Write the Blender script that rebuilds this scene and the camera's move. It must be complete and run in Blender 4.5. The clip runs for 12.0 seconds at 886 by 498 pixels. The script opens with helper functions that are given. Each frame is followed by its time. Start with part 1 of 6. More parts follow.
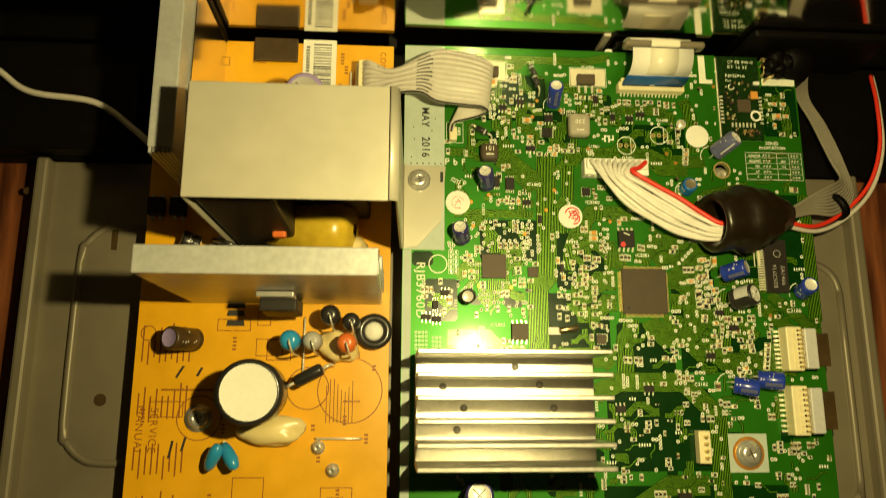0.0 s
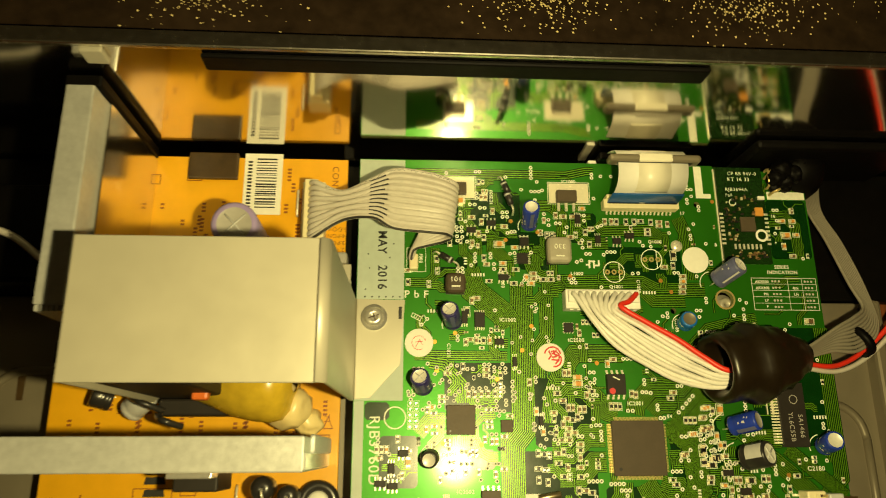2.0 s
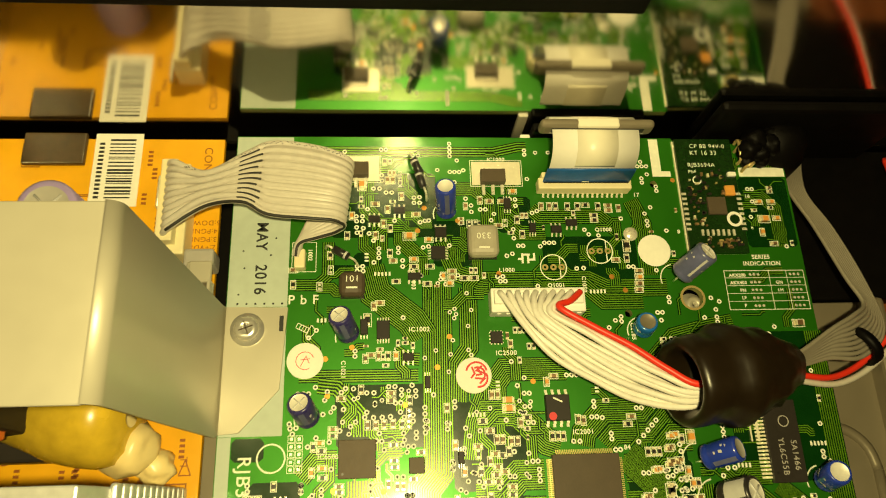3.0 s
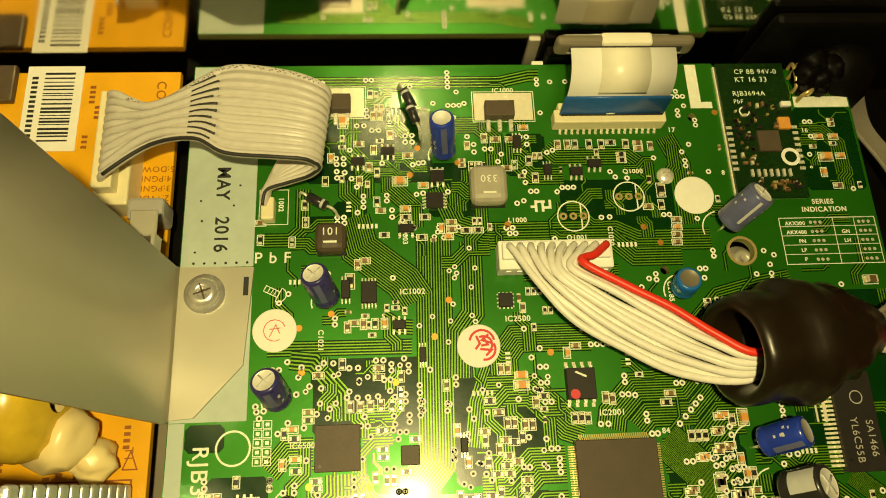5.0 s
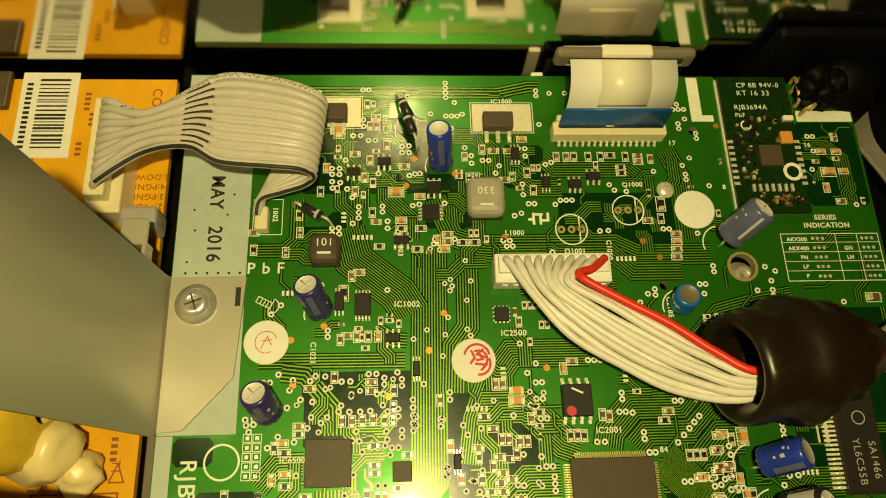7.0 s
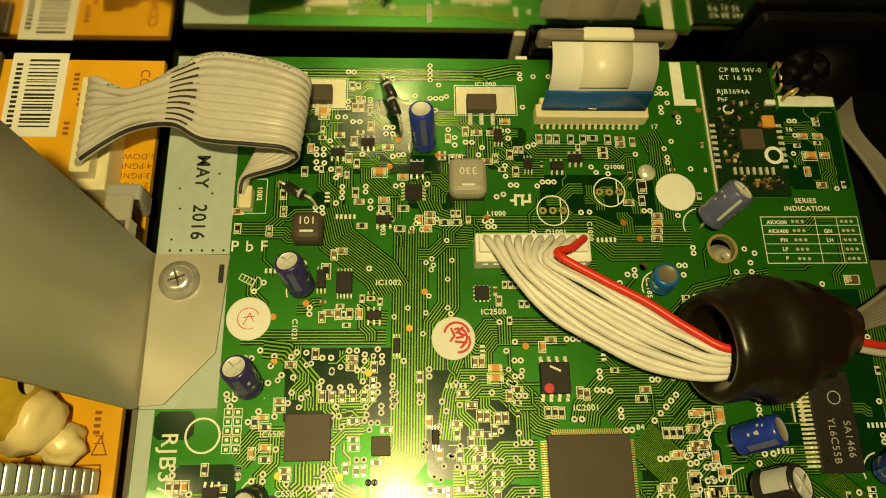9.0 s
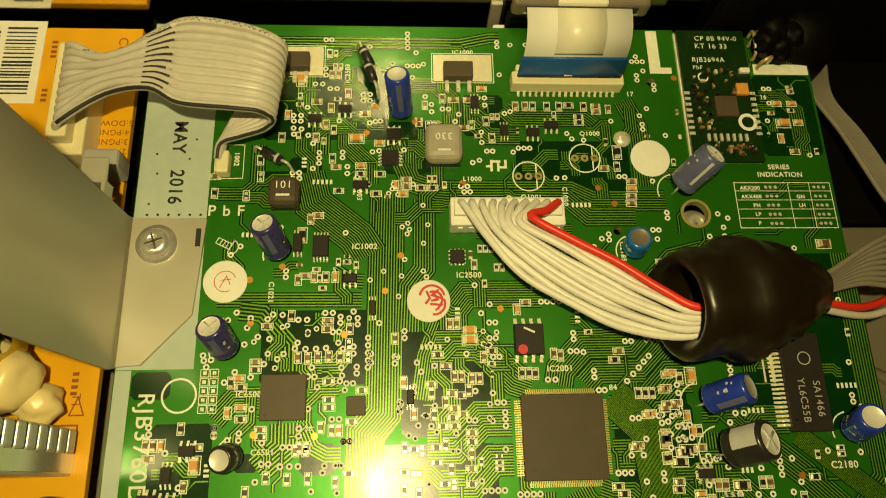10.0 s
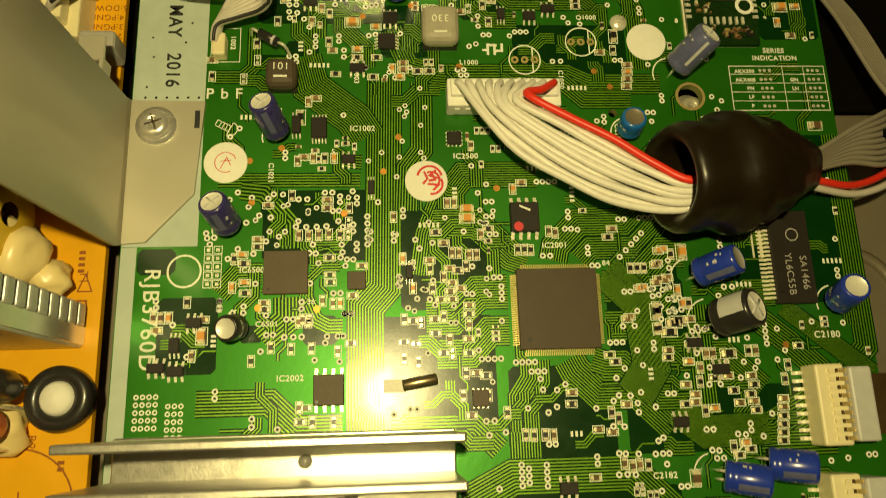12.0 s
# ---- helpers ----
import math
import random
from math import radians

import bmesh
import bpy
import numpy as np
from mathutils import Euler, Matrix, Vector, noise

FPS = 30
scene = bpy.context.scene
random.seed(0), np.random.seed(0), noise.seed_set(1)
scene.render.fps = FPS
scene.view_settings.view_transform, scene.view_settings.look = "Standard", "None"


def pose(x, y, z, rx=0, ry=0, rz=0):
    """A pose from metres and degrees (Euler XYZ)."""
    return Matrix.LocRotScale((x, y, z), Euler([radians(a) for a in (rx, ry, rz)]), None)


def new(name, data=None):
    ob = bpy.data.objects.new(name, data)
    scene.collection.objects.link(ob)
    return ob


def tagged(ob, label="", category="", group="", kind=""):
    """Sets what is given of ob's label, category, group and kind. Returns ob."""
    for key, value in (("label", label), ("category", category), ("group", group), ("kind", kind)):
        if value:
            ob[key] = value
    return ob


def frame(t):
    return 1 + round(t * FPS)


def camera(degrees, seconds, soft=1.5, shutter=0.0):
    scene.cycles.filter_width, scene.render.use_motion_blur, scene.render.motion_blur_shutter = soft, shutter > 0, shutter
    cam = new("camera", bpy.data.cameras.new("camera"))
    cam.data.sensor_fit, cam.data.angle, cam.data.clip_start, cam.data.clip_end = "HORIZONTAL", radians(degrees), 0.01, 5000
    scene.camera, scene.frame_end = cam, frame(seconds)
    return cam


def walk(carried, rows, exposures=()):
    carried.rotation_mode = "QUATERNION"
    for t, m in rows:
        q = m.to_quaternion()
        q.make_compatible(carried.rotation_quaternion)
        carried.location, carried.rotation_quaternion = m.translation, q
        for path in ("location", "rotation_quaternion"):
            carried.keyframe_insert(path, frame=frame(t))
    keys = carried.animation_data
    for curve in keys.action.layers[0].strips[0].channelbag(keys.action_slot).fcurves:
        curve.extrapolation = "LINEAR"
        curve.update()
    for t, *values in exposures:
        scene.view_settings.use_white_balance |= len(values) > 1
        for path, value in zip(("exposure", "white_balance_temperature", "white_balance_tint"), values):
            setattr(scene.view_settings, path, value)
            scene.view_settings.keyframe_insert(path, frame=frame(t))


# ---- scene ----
cam = camera(63.46, 12.0, soft=1.0, shutter=0.4)
# seconds, place in metres, turn in degrees
PATH = [
    (0.0, -0.00243, -0.00533, 0.21624, 11.89, -3.98, 0.08),
    (0.5, 0.00101, 0.00485, 0.21674, 13.60, -3.53, 0.23),
    (1.0, 0.00228, 0.01292, 0.20964, 13.49, -3.11, 0.36),
    (1.5, 0.00347, 0.02016, 0.20605, 14.40, -3.25, 0.44),
    (2.0, 0.01115, 0.02658, 0.19287, 15.94, -3.68, -0.27),
    (2.5, 0.02308, 0.02158, 0.16877, 18.48, -3.71, -1.67),
    (3.0, 0.03490, 0.02626, 0.15226, 19.58, -3.98, -1.86),
    (3.5, 0.03332, 0.02175, 0.13891, 22.57, -4.71, -2.05),
    (3.7, 0.03558, 0.02365, 0.13692, 21.34, -3.61, -1.64),
    (5.3, 0.03948, 0.02876, 0.12421, 18.21, -2.93, -2.39),
    (5.5, 0.03965, 0.02784, 0.12462, 18.95, -3.07, -2.04),
    (6.0, 0.03940, 0.03098, 0.12214, 17.94, -3.16, -1.87),
    (6.5, 0.03976, 0.03062, 0.12338, 18.47, -3.03, -1.80),
    (8.5, 0.04368, 0.02637, 0.12338, 19.48, -2.89, -1.00),
    (9.0, 0.04453, 0.02593, 0.12380, 18.83, -2.80, -1.12),
    (9.5, 0.04732, 0.02241, 0.12316, 19.05, -2.61, -1.28),
    (10.0, 0.04796, 0.02026, 0.12327, 18.41, -3.14, -1.32),
    (10.5, 0.04806, 0.01881, 0.12259, 16.75, -3.19, -1.21),
    (11.0, 0.04714, 0.01637, 0.12191, 16.03, -3.48, -1.43),
    (11.5, 0.04828, 0.01482, 0.12191, 14.75, -3.28, -1.40),
    (12.0, 0.04735, 0.00904, 0.12259, 13.75, -3.40, -1.74),
]
walk(cam, [(t, pose(x, y, z, rx, ry, rz)) for t, x, y, z, rx, ry, rz in PATH],
     exposures=[(0.0, 0.08), (1.2, -0.14), (1.8, -0.06), (2.5, 0.08), (3.7, 0.12), (5.5, -0.1), (9.0, -0.3), (12.0, -0.28)])

# ---- light: one small bright torch over the boards, in a dark room ----
world = bpy.data.worlds.new("dark_room")
scene.world = world
world.use_nodes = True
world.node_tree.nodes["Background"].inputs["Color"].default_value = (0.9, 0.62, 0.3, 1)
world.node_tree.nodes["Background"].inputs["Strength"].default_value = 0.006
torch = bpy.data.lights.new("torch", "POINT")
torch.energy = 1.62
torch.color = (0.97, 0.80, 0.33)
torch.shadow_soft_size = 0.003
new("torch", torch).location = (0.0415, 0.022, 0.185)

# ---- materials ----
MM = 0.001


def mat(name, color, rough=0.5, metal=0.0, vary=0.12, scale=400, bump=0.0, bump_scale=1500, coat=0.0, by_object=0.0, spec=0.5):
    """A surface with grain at two sizes (features per metre), and fine relief."""
    m = bpy.data.materials.new(name)
    m.use_nodes = True
    t = m.node_tree
    n, l = t.nodes, t.links
    b = n["Principled BSDF"]
    b.inputs["Roughness"].default_value = rough
    b.inputs["Metallic"].default_value = metal
    b.inputs["Specular IOR Level"].default_value = spec
    b.inputs["Coat Weight"].default_value = coat
    b.inputs["Coat Roughness"].default_value = 0.12
    co = n.new("ShaderNodeTexCoord")
    big, small = n.new("ShaderNodeTexNoise"), n.new("ShaderNodeTexNoise")
    big.inputs["Scale"].default_value, small.inputs["Scale"].default_value = scale * 0.15, scale
    small.inputs["Detail"].default_value = 6
    add = n.new("ShaderNodeMath")
    add.operation = "ADD"
    for tex in (big, small):
        l.new(co.outputs["Object"], tex.inputs["Vector"])
    l.new(big.outputs["Fac"], add.inputs[0])
    l.new(small.outputs["Fac"], add.inputs[1])
    ramp = n.new("ShaderNodeMapRange")
    ramp.inputs["From Min"].default_value, ramp.inputs["From Max"].default_value = 0.6, 1.4
    ramp.inputs["To Min"].default_value, ramp.inputs["To Max"].default_value = 1 - vary, 1 + vary
    l.new(add.outputs[0], ramp.inputs["Value"])
    mul = n.new("ShaderNodeVectorMath")
    mul.operation = "SCALE"
    mul.inputs[0].default_value = color
    l.new(ramp.outputs["Result"], mul.inputs["Scale"])
    out = mul.outputs["Vector"]
    if by_object:
        info, r2, m2 = n.new("ShaderNodeObjectInfo"), n.new("ShaderNodeMapRange"), n.new("ShaderNodeVectorMath")
        r2.inputs["To Min"].default_value, r2.inputs["To Max"].default_value = 1 - by_object, 1 + by_object
        l.new(info.outputs["Random"], r2.inputs["Value"])
        m2.operation = "SCALE"
        l.new(out, m2.inputs[0])
        l.new(r2.outputs["Result"], m2.inputs["Scale"])
        out = m2.outputs["Vector"]
    l.new(out, b.inputs["Base Color"])
    rr = n.new("ShaderNodeMapRange")
    rr.inputs["To Min"].default_value, rr.inputs["To Max"].default_value = max(0.02, rough * 0.8), min(1, rough * 1.25)
    l.new(small.outputs["Fac"], rr.inputs["Value"])
    l.new(rr.outputs["Result"], b.inputs["Roughness"])
    if bump:
        tex, bp = n.new("ShaderNodeTexNoise"), n.new("ShaderNodeBump")
        tex.inputs["Scale"].default_value = bump_scale
        tex.inputs["Detail"].default_value = 4
        bp.inputs["Strength"].default_value, bp.inputs["Distance"].default_value = bump, 0.0003
        l.new(co.outputs["Object"], tex.inputs["Vector"])
        l.new(tex.outputs["Fac"], bp.inputs["Height"])
        l.new(bp.outputs["Normal"], b.inputs["Normal"])
    return m


M_MASK = mat("green_solder_mask", (0.025, 0.195, 0.004), 0.40, 0.52, vary=0.15, scale=60, bump=0.05, bump_scale=900, coat=0.45)
M_GAP = mat("mask_over_bare_core", (0.0016, 0.030, 0.002), 0.24, vary=0.2, scale=350, bump=0.02, bump_scale=900, spec=0.5)
M_TRACE = mat("trace_under_mask", (0.180, 0.380, 0.012), 0.40, 0.52, vary=0.15, scale=500, bump=0.05, coat=0.45)
M_EDGE = mat("board_core", (0.25, 0.26, 0.08), 0.7)
M_SILK = mat("white_print", (0.86, 0.87, 0.74), 0.6, vary=0.12, scale=900)
M_STRIP = mat("pale_print_field", (0.48, 0.56, 0.50), 0.5, vary=0.08, scale=500)
M_INK = mat("black_ink", (0.02, 0.022, 0.02), 0.6)
M_MOD = mat("dark_green_mask", (0.008, 0.030, 0.005), 0.2, vary=0.3, scale=700, bump=0.05)
M_GOLD = mat("gold_plate", (0.80, 0.62, 0.26), 0.3, 0.6, scale=1500)
M_COPPER = mat("copper_pad", (0.72, 0.33, 0.06), 0.4, 0.7, scale=900)
M_SOLDER = mat("solder", (0.86, 0.82, 0.68), 0.28, 0.4, vary=0.2, scale=1500, bump=0.2, bump_scale=3000)
M_PAD = mat("bright_tinned_pad", (0.88, 0.83, 0.64), 0.25, 0.15, vary=0.1, scale=900)
M_TERM = mat("chip_terminal", (0.84, 0.76, 0.52), 0.3, 0.3, vary=0.25, scale=1500)
M_CHIP = mat("black_epoxy", (0.022, 0.018, 0.015), 0.5, vary=0.15, scale=2500, bump=0.1, bump_scale=9000, spec=0.3)
M_CHIP2 = mat("brown_grey_epoxy", (0.085, 0.064, 0.042), 0.5, vary=0.12, scale=2500, bump=0.1, bump_scale=9000, by_object=0.25, spec=0.3)
M_RES = mat("chip_black", (0.018, 0.015, 0.013), 0.35, vary=0.2, scale=2500, by_object=0.5)
M_MLCC = mat("chip_tan", (0.22, 0.13, 0.055), 0.4, vary=0.2, scale=2500, by_object=0.45)
M_TANT = mat("chip_orange", (0.75, 0.33, 0.06), 0.4, vary=0.1, scale=1500)
M_CREAM = mat("cream_nylon", (0.86, 0.77, 0.48), 0.45, vary=0.06, scale=600, bump=0.05)
M_WHITE = mat("white_paper", (0.88, 0.87, 0.80), 0.65, vary=0.05, scale=800, bump=0.05)
M_RED = mat("red_ink", (0.70, 0.05, 0.06), 0.6)
M_REDW = mat("red_wire", (0.80, 0.035, 0.015), 0.4, vary=0.08)
M_GWIRE = mat("grey_wire", (0.62, 0.58, 0.52), 0.38, vary=0.1, scale=700, bump=0.05)
M_PWIRE = mat("pale_wire", (0.80, 0.77, 0.70), 0.38, vary=0.1, scale=700, bump=0.05)
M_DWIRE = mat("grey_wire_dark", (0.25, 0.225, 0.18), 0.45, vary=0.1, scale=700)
M_BLACKW = mat("black_mark", (0.03, 0.028, 0.025), 0.5)
M_BLUE = mat("blue_sleeve", (0.018, 0.045, 0.40), 0.25, vary=0.12, scale=700, coat=0.3)
M_BLUE2 = mat("bright_blue_sleeve", (0.015, 0.14, 0.48), 0.25, vary=0.1, scale=700, coat=0.3)
M_NAVY = mat("navy_sleeve", (0.035, 0.03, 0.15), 0.28, vary=0.15, scale=700, coat=0.3)
M_GREYB = mat("grey_blue_sleeve", (0.11, 0.12, 0.24), 0.3, vary=0.2, scale=900, coat=0.2)
M_SLBLK = mat("black_sleeve", (0.025, 0.023, 0.022), 0.3, vary=0.15, scale=700, coat=0.2)
M_SLGREY = mat("grey_sleeve_stripe", (0.55, 0.55, 0.55), 0.35, vary=0.1, scale=700)
M_PURP = mat("purple_sleeve", (0.36, 0.28, 0.55), 0.35, vary=0.1, scale=700)
M_ALU = mat("aluminium", (0.58, 0.59, 0.58), 0.34, 0.35, vary=0.14, scale=700, bump=0.08, bump_scale=2500)
M_SINK = mat("extruded_aluminium", (0.60, 0.58, 0.52), 0.33, 0.85, vary=0.14, scale=700, bump=0.08, bump_scale=2500)
M_ALUTOP = mat("aluminium_can_top", (0.90, 0.88, 0.80), 0.38, 0.25, vary=0.1, scale=900)
M_TIN = mat("tinned_steel", (0.54, 0.51, 0.41), 0.41, 0.3, vary=0.05, scale=120, bump=0.03, bump_scale=700)
M_STEEL = mat("zinc_steel", (0.22, 0.19, 0.135), 0.45, 0.25, vary=0.14, scale=80, bump=0.05, bump_scale=500)
M_SCREW = mat("screw_steel", (0.85, 0.83, 0.78), 0.24, 0.7, vary=0.1, scale=1500)
M_FERR = mat("black_heat_shrink", (0.013, 0.008, 0.0035), 0.33, vary=0.2, scale=300, bump=0.12, bump_scale=350, spec=0.4)
M_PLAST = mat("black_plastic", (0.0025, 0.002, 0.0018), 0.5, vary=0.25, scale=300, bump=0.1, bump_scale=1200, spec=0.12)
M_ORANGE = mat("orange_board", (0.86, 0.43, 0.008), 0.34, vary=0.12, scale=160, bump=0.05, bump_scale=700)
M_ORPRINT = mat("brown_print", (0.30, 0.09, 0.01), 0.5)
M_BROWN = mat("dark_brown_resin", (0.06, 0.035, 0.012), 0.4, vary=0.3, scale=500)
M_GLUE = mat("cream_glue", (0.84, 0.68, 0.32), 0.3, vary=0.06, scale=200, bump=0.1, bump_scale=200)
M_TAPE = mat("yellow_tape", (0.62, 0.42, 0.03), 0.25, vary=0.25, scale=300, bump=0.06, bump_scale=300)
M_CORE = mat("ferrite_core", (0.03, 0.027, 0.024), 0.35, vary=0.2, scale=500)
M_DBLUE = mat("light_blue_resin", (0.03, 0.30, 0.62), 0.25, vary=0.05, scale=500)
M_DORG = mat("orange_resin", (0.70, 0.16, 0.03), 0.3, vary=0.08, scale=500)
M_DGREY = mat("grey_resin", (0.42, 0.40, 0.37), 0.4, vary=0.1, scale=500)
M_FLEX = mat("white_flex_film", (0.88, 0.86, 0.80), 0.3, vary=0.05, scale=300)
M_FLEXB = mat("blue_stiffener", (0.02, 0.12, 0.40), 0.3, vary=0.15, scale=700)
M_AMBER = mat("clear_flex_stripe", (0.82, 0.78, 0.64), 0.35, vary=0.05)
M_LIP = mat("bright_edge", (0.75, 0.72, 0.64), 0.25, 1.0, vary=0.1, scale=500)
M_FASCIA = mat("dusty_gloss_black", (0.022, 0.013, 0.007), 0.35, vary=0.5, scale=260, bump=0.15, bump_scale=900)
M_WALLM = mat("dim_wall_paint", (0.30, 0.26, 0.20), 0.8)

M_MIRROR = mat("mirror_film", (0.78, 0.75, 0.68), 0.10, 1.0, vary=0.05, scale=60)
# wood: stretched rings of brown
M_WOOD = bpy.data.materials.new("red_brown_wood")
M_WOOD.use_nodes = True
_n, _l = M_WOOD.node_tree.nodes, M_WOOD.node_tree.links
_co, _mp, _no, _rp = _n.new("ShaderNodeTexCoord"), _n.new("ShaderNodeMapping"), _n.new("ShaderNodeTexNoise"), _n.new("ShaderNodeValToRGB")
_mp.inputs["Scale"].default_value = (120, 12, 60)
_no.inputs["Scale"].default_value, _no.inputs["Detail"].default_value = 2.0, 8
_rp.color_ramp.elements[0].color, _rp.color_ramp.elements[1].color = (0.06, 0.016, 0.006, 1), (0.27, 0.085, 0.03, 1)
_rp.color_ramp.elements[0].position, _rp.color_ramp.elements[1].position = 0.35, 0.7
_l.new(_co.outputs["Object"], _mp.inputs["Vector"])
_l.new(_mp.outputs["Vector"], _no.inputs["Vector"])
_l.new(_no.outputs["Fac"], _rp.inputs["Fac"])
_l.new(_rp.outputs["Color"], _n["Principled BSDF"].inputs["Base Color"])
_n["Principled BSDF"].inputs["Roughness"].default_value = 0.4

# ---- building blocks, all in millimetres ----
AT = {}
LIFT = [0.0]  # the power board stands a little higher than its plan


def thing(name, at, label, category, group="", kind=""):
    ob = new(name)
    ob.empty_display_size = 0.002
    ob.location = (Vector(at) + Vector((0, 0, LIFT[0]))) * MM
    AT[ob] = Vector(at)
    return tagged(ob, label, category, group, kind)


def part(name, bm, material, parent=None, label=""):
    at = AT.get(parent, Vector((0, 0, 0)))
    me = bpy.data.meshes.new(name)
    for v in bm.verts:
        v.co = (v.co - at) * MM
    bm.to_mesh(me)
    bm.free()
    for m in material if isinstance(material, (list, tuple)) else [material]:
        me.materials.append(m)
    ob = new(name, me)
    if parent:
        ob.parent = parent
        AT[ob] = at
    if label:
        ob["label"] = label
    return ob


def solo(name, bm, material, label, category, group="", kind=""):
    """A thing of one mesh, its origin at the middle of its foot."""
    vs = [v.co for v in bm.verts]
    at = Vector(((min(v.x for v in vs) + max(v.x for v in vs)) / 2, (min(v.y for v in vs) + max(v.y for v in vs)) / 2, min(v.z for v in vs)))
    me = bpy.data.meshes.new(name)
    for v in bm.verts:
        v.co = (v.co - at) * MM
    bm.to_mesh(me)
    bm.free()
    for m in material if isinstance(material, (list, tuple)) else [material]:
        me.materials.append(m)
    ob = new(name, me)
    ob.location = (at + Vector((0, 0, LIFT[0]))) * MM
    AT[ob] = at
    return tagged(ob, label, category, group, kind)


def box(x0, y0, z0, x1, y1, z1, bevel=0.0, bm=None, slot=0, seg=2, turn=0.0):
    b = bmesh.new()
    bmesh.ops.create_cube(b, size=1)
    for v in b.verts:
        v.co = Vector(((x0 + x1) / 2 + v.co.x * (x1 - x0), (y0 + y1) / 2 + v.co.y * (y1 - y0), (z0 + z1) / 2 + v.co.z * (z1 - z0)))
    if bevel:
        bmesh.ops.bevel(b, geom=list(b.edges), offset=bevel, segments=seg, affect="EDGES", profile=0.5)
    if turn:
        bmesh.ops.rotate(b, verts=b.verts, cent=((x0 + x1) / 2, (y0 + y1) / 2, 0), matrix=Matrix.Rotation(radians(turn), 3, "Z"))
    return merge(bm, b, slot)


def merge(bm, b, slot=0):
    for f in b.faces:
        f.material_index = slot
    if bm is None:
        return b
    me = bpy.data.meshes.new("tmp")
    b.to_mesh(me)
    b.free()
    bm.from_mesh(me)
    bpy.data.meshes.remove(me)
    return bm


def lathe(p0, p1, profile, seg=24, bm=None, slot=0):
    """Turned form: profile rows of (distance along the axis, radius, slot)."""
    p0, p1 = Vector(p0), Vector(p1)
    ax = (p1 - p0).normalized()
    u = ax.orthogonal().normalized()
    w = ax.cross(u)
    bm = bm or bmesh.new()
    rings = []
    for row in profile:
        s, r = row[0], max(row[1], 1e-4)
        rings.append([bm.verts.new(p0 + ax * s + (u * math.cos(a) + w * math.sin(a)) * r) for a in (2 * math.pi * k / seg for k in range(seg))])
    for i in range(len(rings) - 1):
        sl = profile[i][2] if len(profile[i]) > 2 else slot
        for k in range(seg):
            f = bm.faces.new((rings[i][k], rings[i][(k + 1) % seg], rings[i + 1][(k + 1) % seg], rings[i + 1][k]))
            f.smooth, f.material_index = True, sl
    return bm


def smooth_line(pts, n=8):
    pts = [Vector(p) for p in pts]
    if len(pts) < 3:
        return pts
    out = []
    for i in range(len(pts) - 1):
        a, b, c, d = pts[max(i - 1, 0)], pts[i], pts[i + 1], pts[min(i + 2, len(pts) - 1)]
        for k in range(n):
            t = k / n
            out.append(0.5 * ((2 * b) + (c - a) * t + (2 * a - 5 * b + 4 * c - d) * t * t + (3 * b - a - 3 * c + d) * t ** 3))
    return out + [pts[-1]]


def tube(pts, r, seg=8, n=8, bm=None, slot=0):
    line = smooth_line(pts, n)
    bm = bm or bmesh.new()
    rings, up = [], Vector((0.013, 0.021, 1))
    for i, p in enumerate(line):
        d = (line[min(i + 1, len(line) - 1)] - line[max(i - 1, 0)]).normalized()
        u = up - d * up.dot(d)
        u = u.normalized() if u.length > 0.05 else d.orthogonal().normalized()
        up = u
        w = d.cross(u)
        rings.append([bm.verts.new(p + (u * math.cos(a) + w * math.sin(a)) * r) for a in (2 * math.pi * k / seg for k in range(seg))])
    for i in range(len(rings) - 1):
        for k in range(seg):
            f = bm.faces.new((rings[i][k], rings[i][(k + 1) % seg], rings[i + 1][(k + 1) % seg], rings[i + 1][k]))
            f.smooth, f.material_index = True, slot
    for ring, flip in ((rings[0], True), (rings[-1], False)):
        f = bm.faces.new(ring[::-1] if flip else ring)
        f.material_index = slot
    return bm


def sheet(lines, thick=0.3, bm=None, slot=0):
    """A bent sheet over two or more edge lines of equal length."""
    bm = bm or bmesh.new()
    rows = [[bm.verts.new(Vector(p)) for p in line] for line in lines]
    faces = []
    for a, b in zip(rows, rows[1:]):
        for k in range(len(a) - 1):
            f = bm.faces.new((a[k], a[k + 1], b[k + 1], b[k]))
            f.smooth, f.material_index = True, slot
            faces.append(f)
    bm.normal_update()
    bmesh.ops.solidify(bm, geom=faces, thickness=thick)
    return bm


def flat(poly, z, bm=None, h=0.03, slot=0):
    """A thin raised plate with the given outline."""
    bm = bm or bmesh.new()
    lo, hi = [bm.verts.new((x, y, z)) for x, y in poly], [bm.verts.new((x, y, z + h)) for x, y in poly]
    fs = [bm.faces.new(hi)]
    for k in range(len(poly)):
        j = (k + 1) % len(poly)
        fs.append(bm.faces.new((lo[k], lo[j], hi[j], hi[k])))
    for f in fs:
        f.material_index = slot
    return bm


def rect(x0, y0, x1, y1):
    return [(x0, y0), (x1, y0), (x1, y1), (x0, y1)]


def frame_line(x0, y0, x1, y1, w, z, bm):
    for r in ((x0, y0, x1, y0 + w), (x0, y1 - w, x1, y1), (x0, y0 + w, x0 + w, y1 - w), (x1 - w, y0 + w, x1, y1 - w)):
        quad(bm, rect(*r), z)


def quad(bm, poly, z, slot=0):
    f = bm.faces.new([bm.verts.new((x, y, z)) for x, y in poly])
    f.material_index = slot
    return f


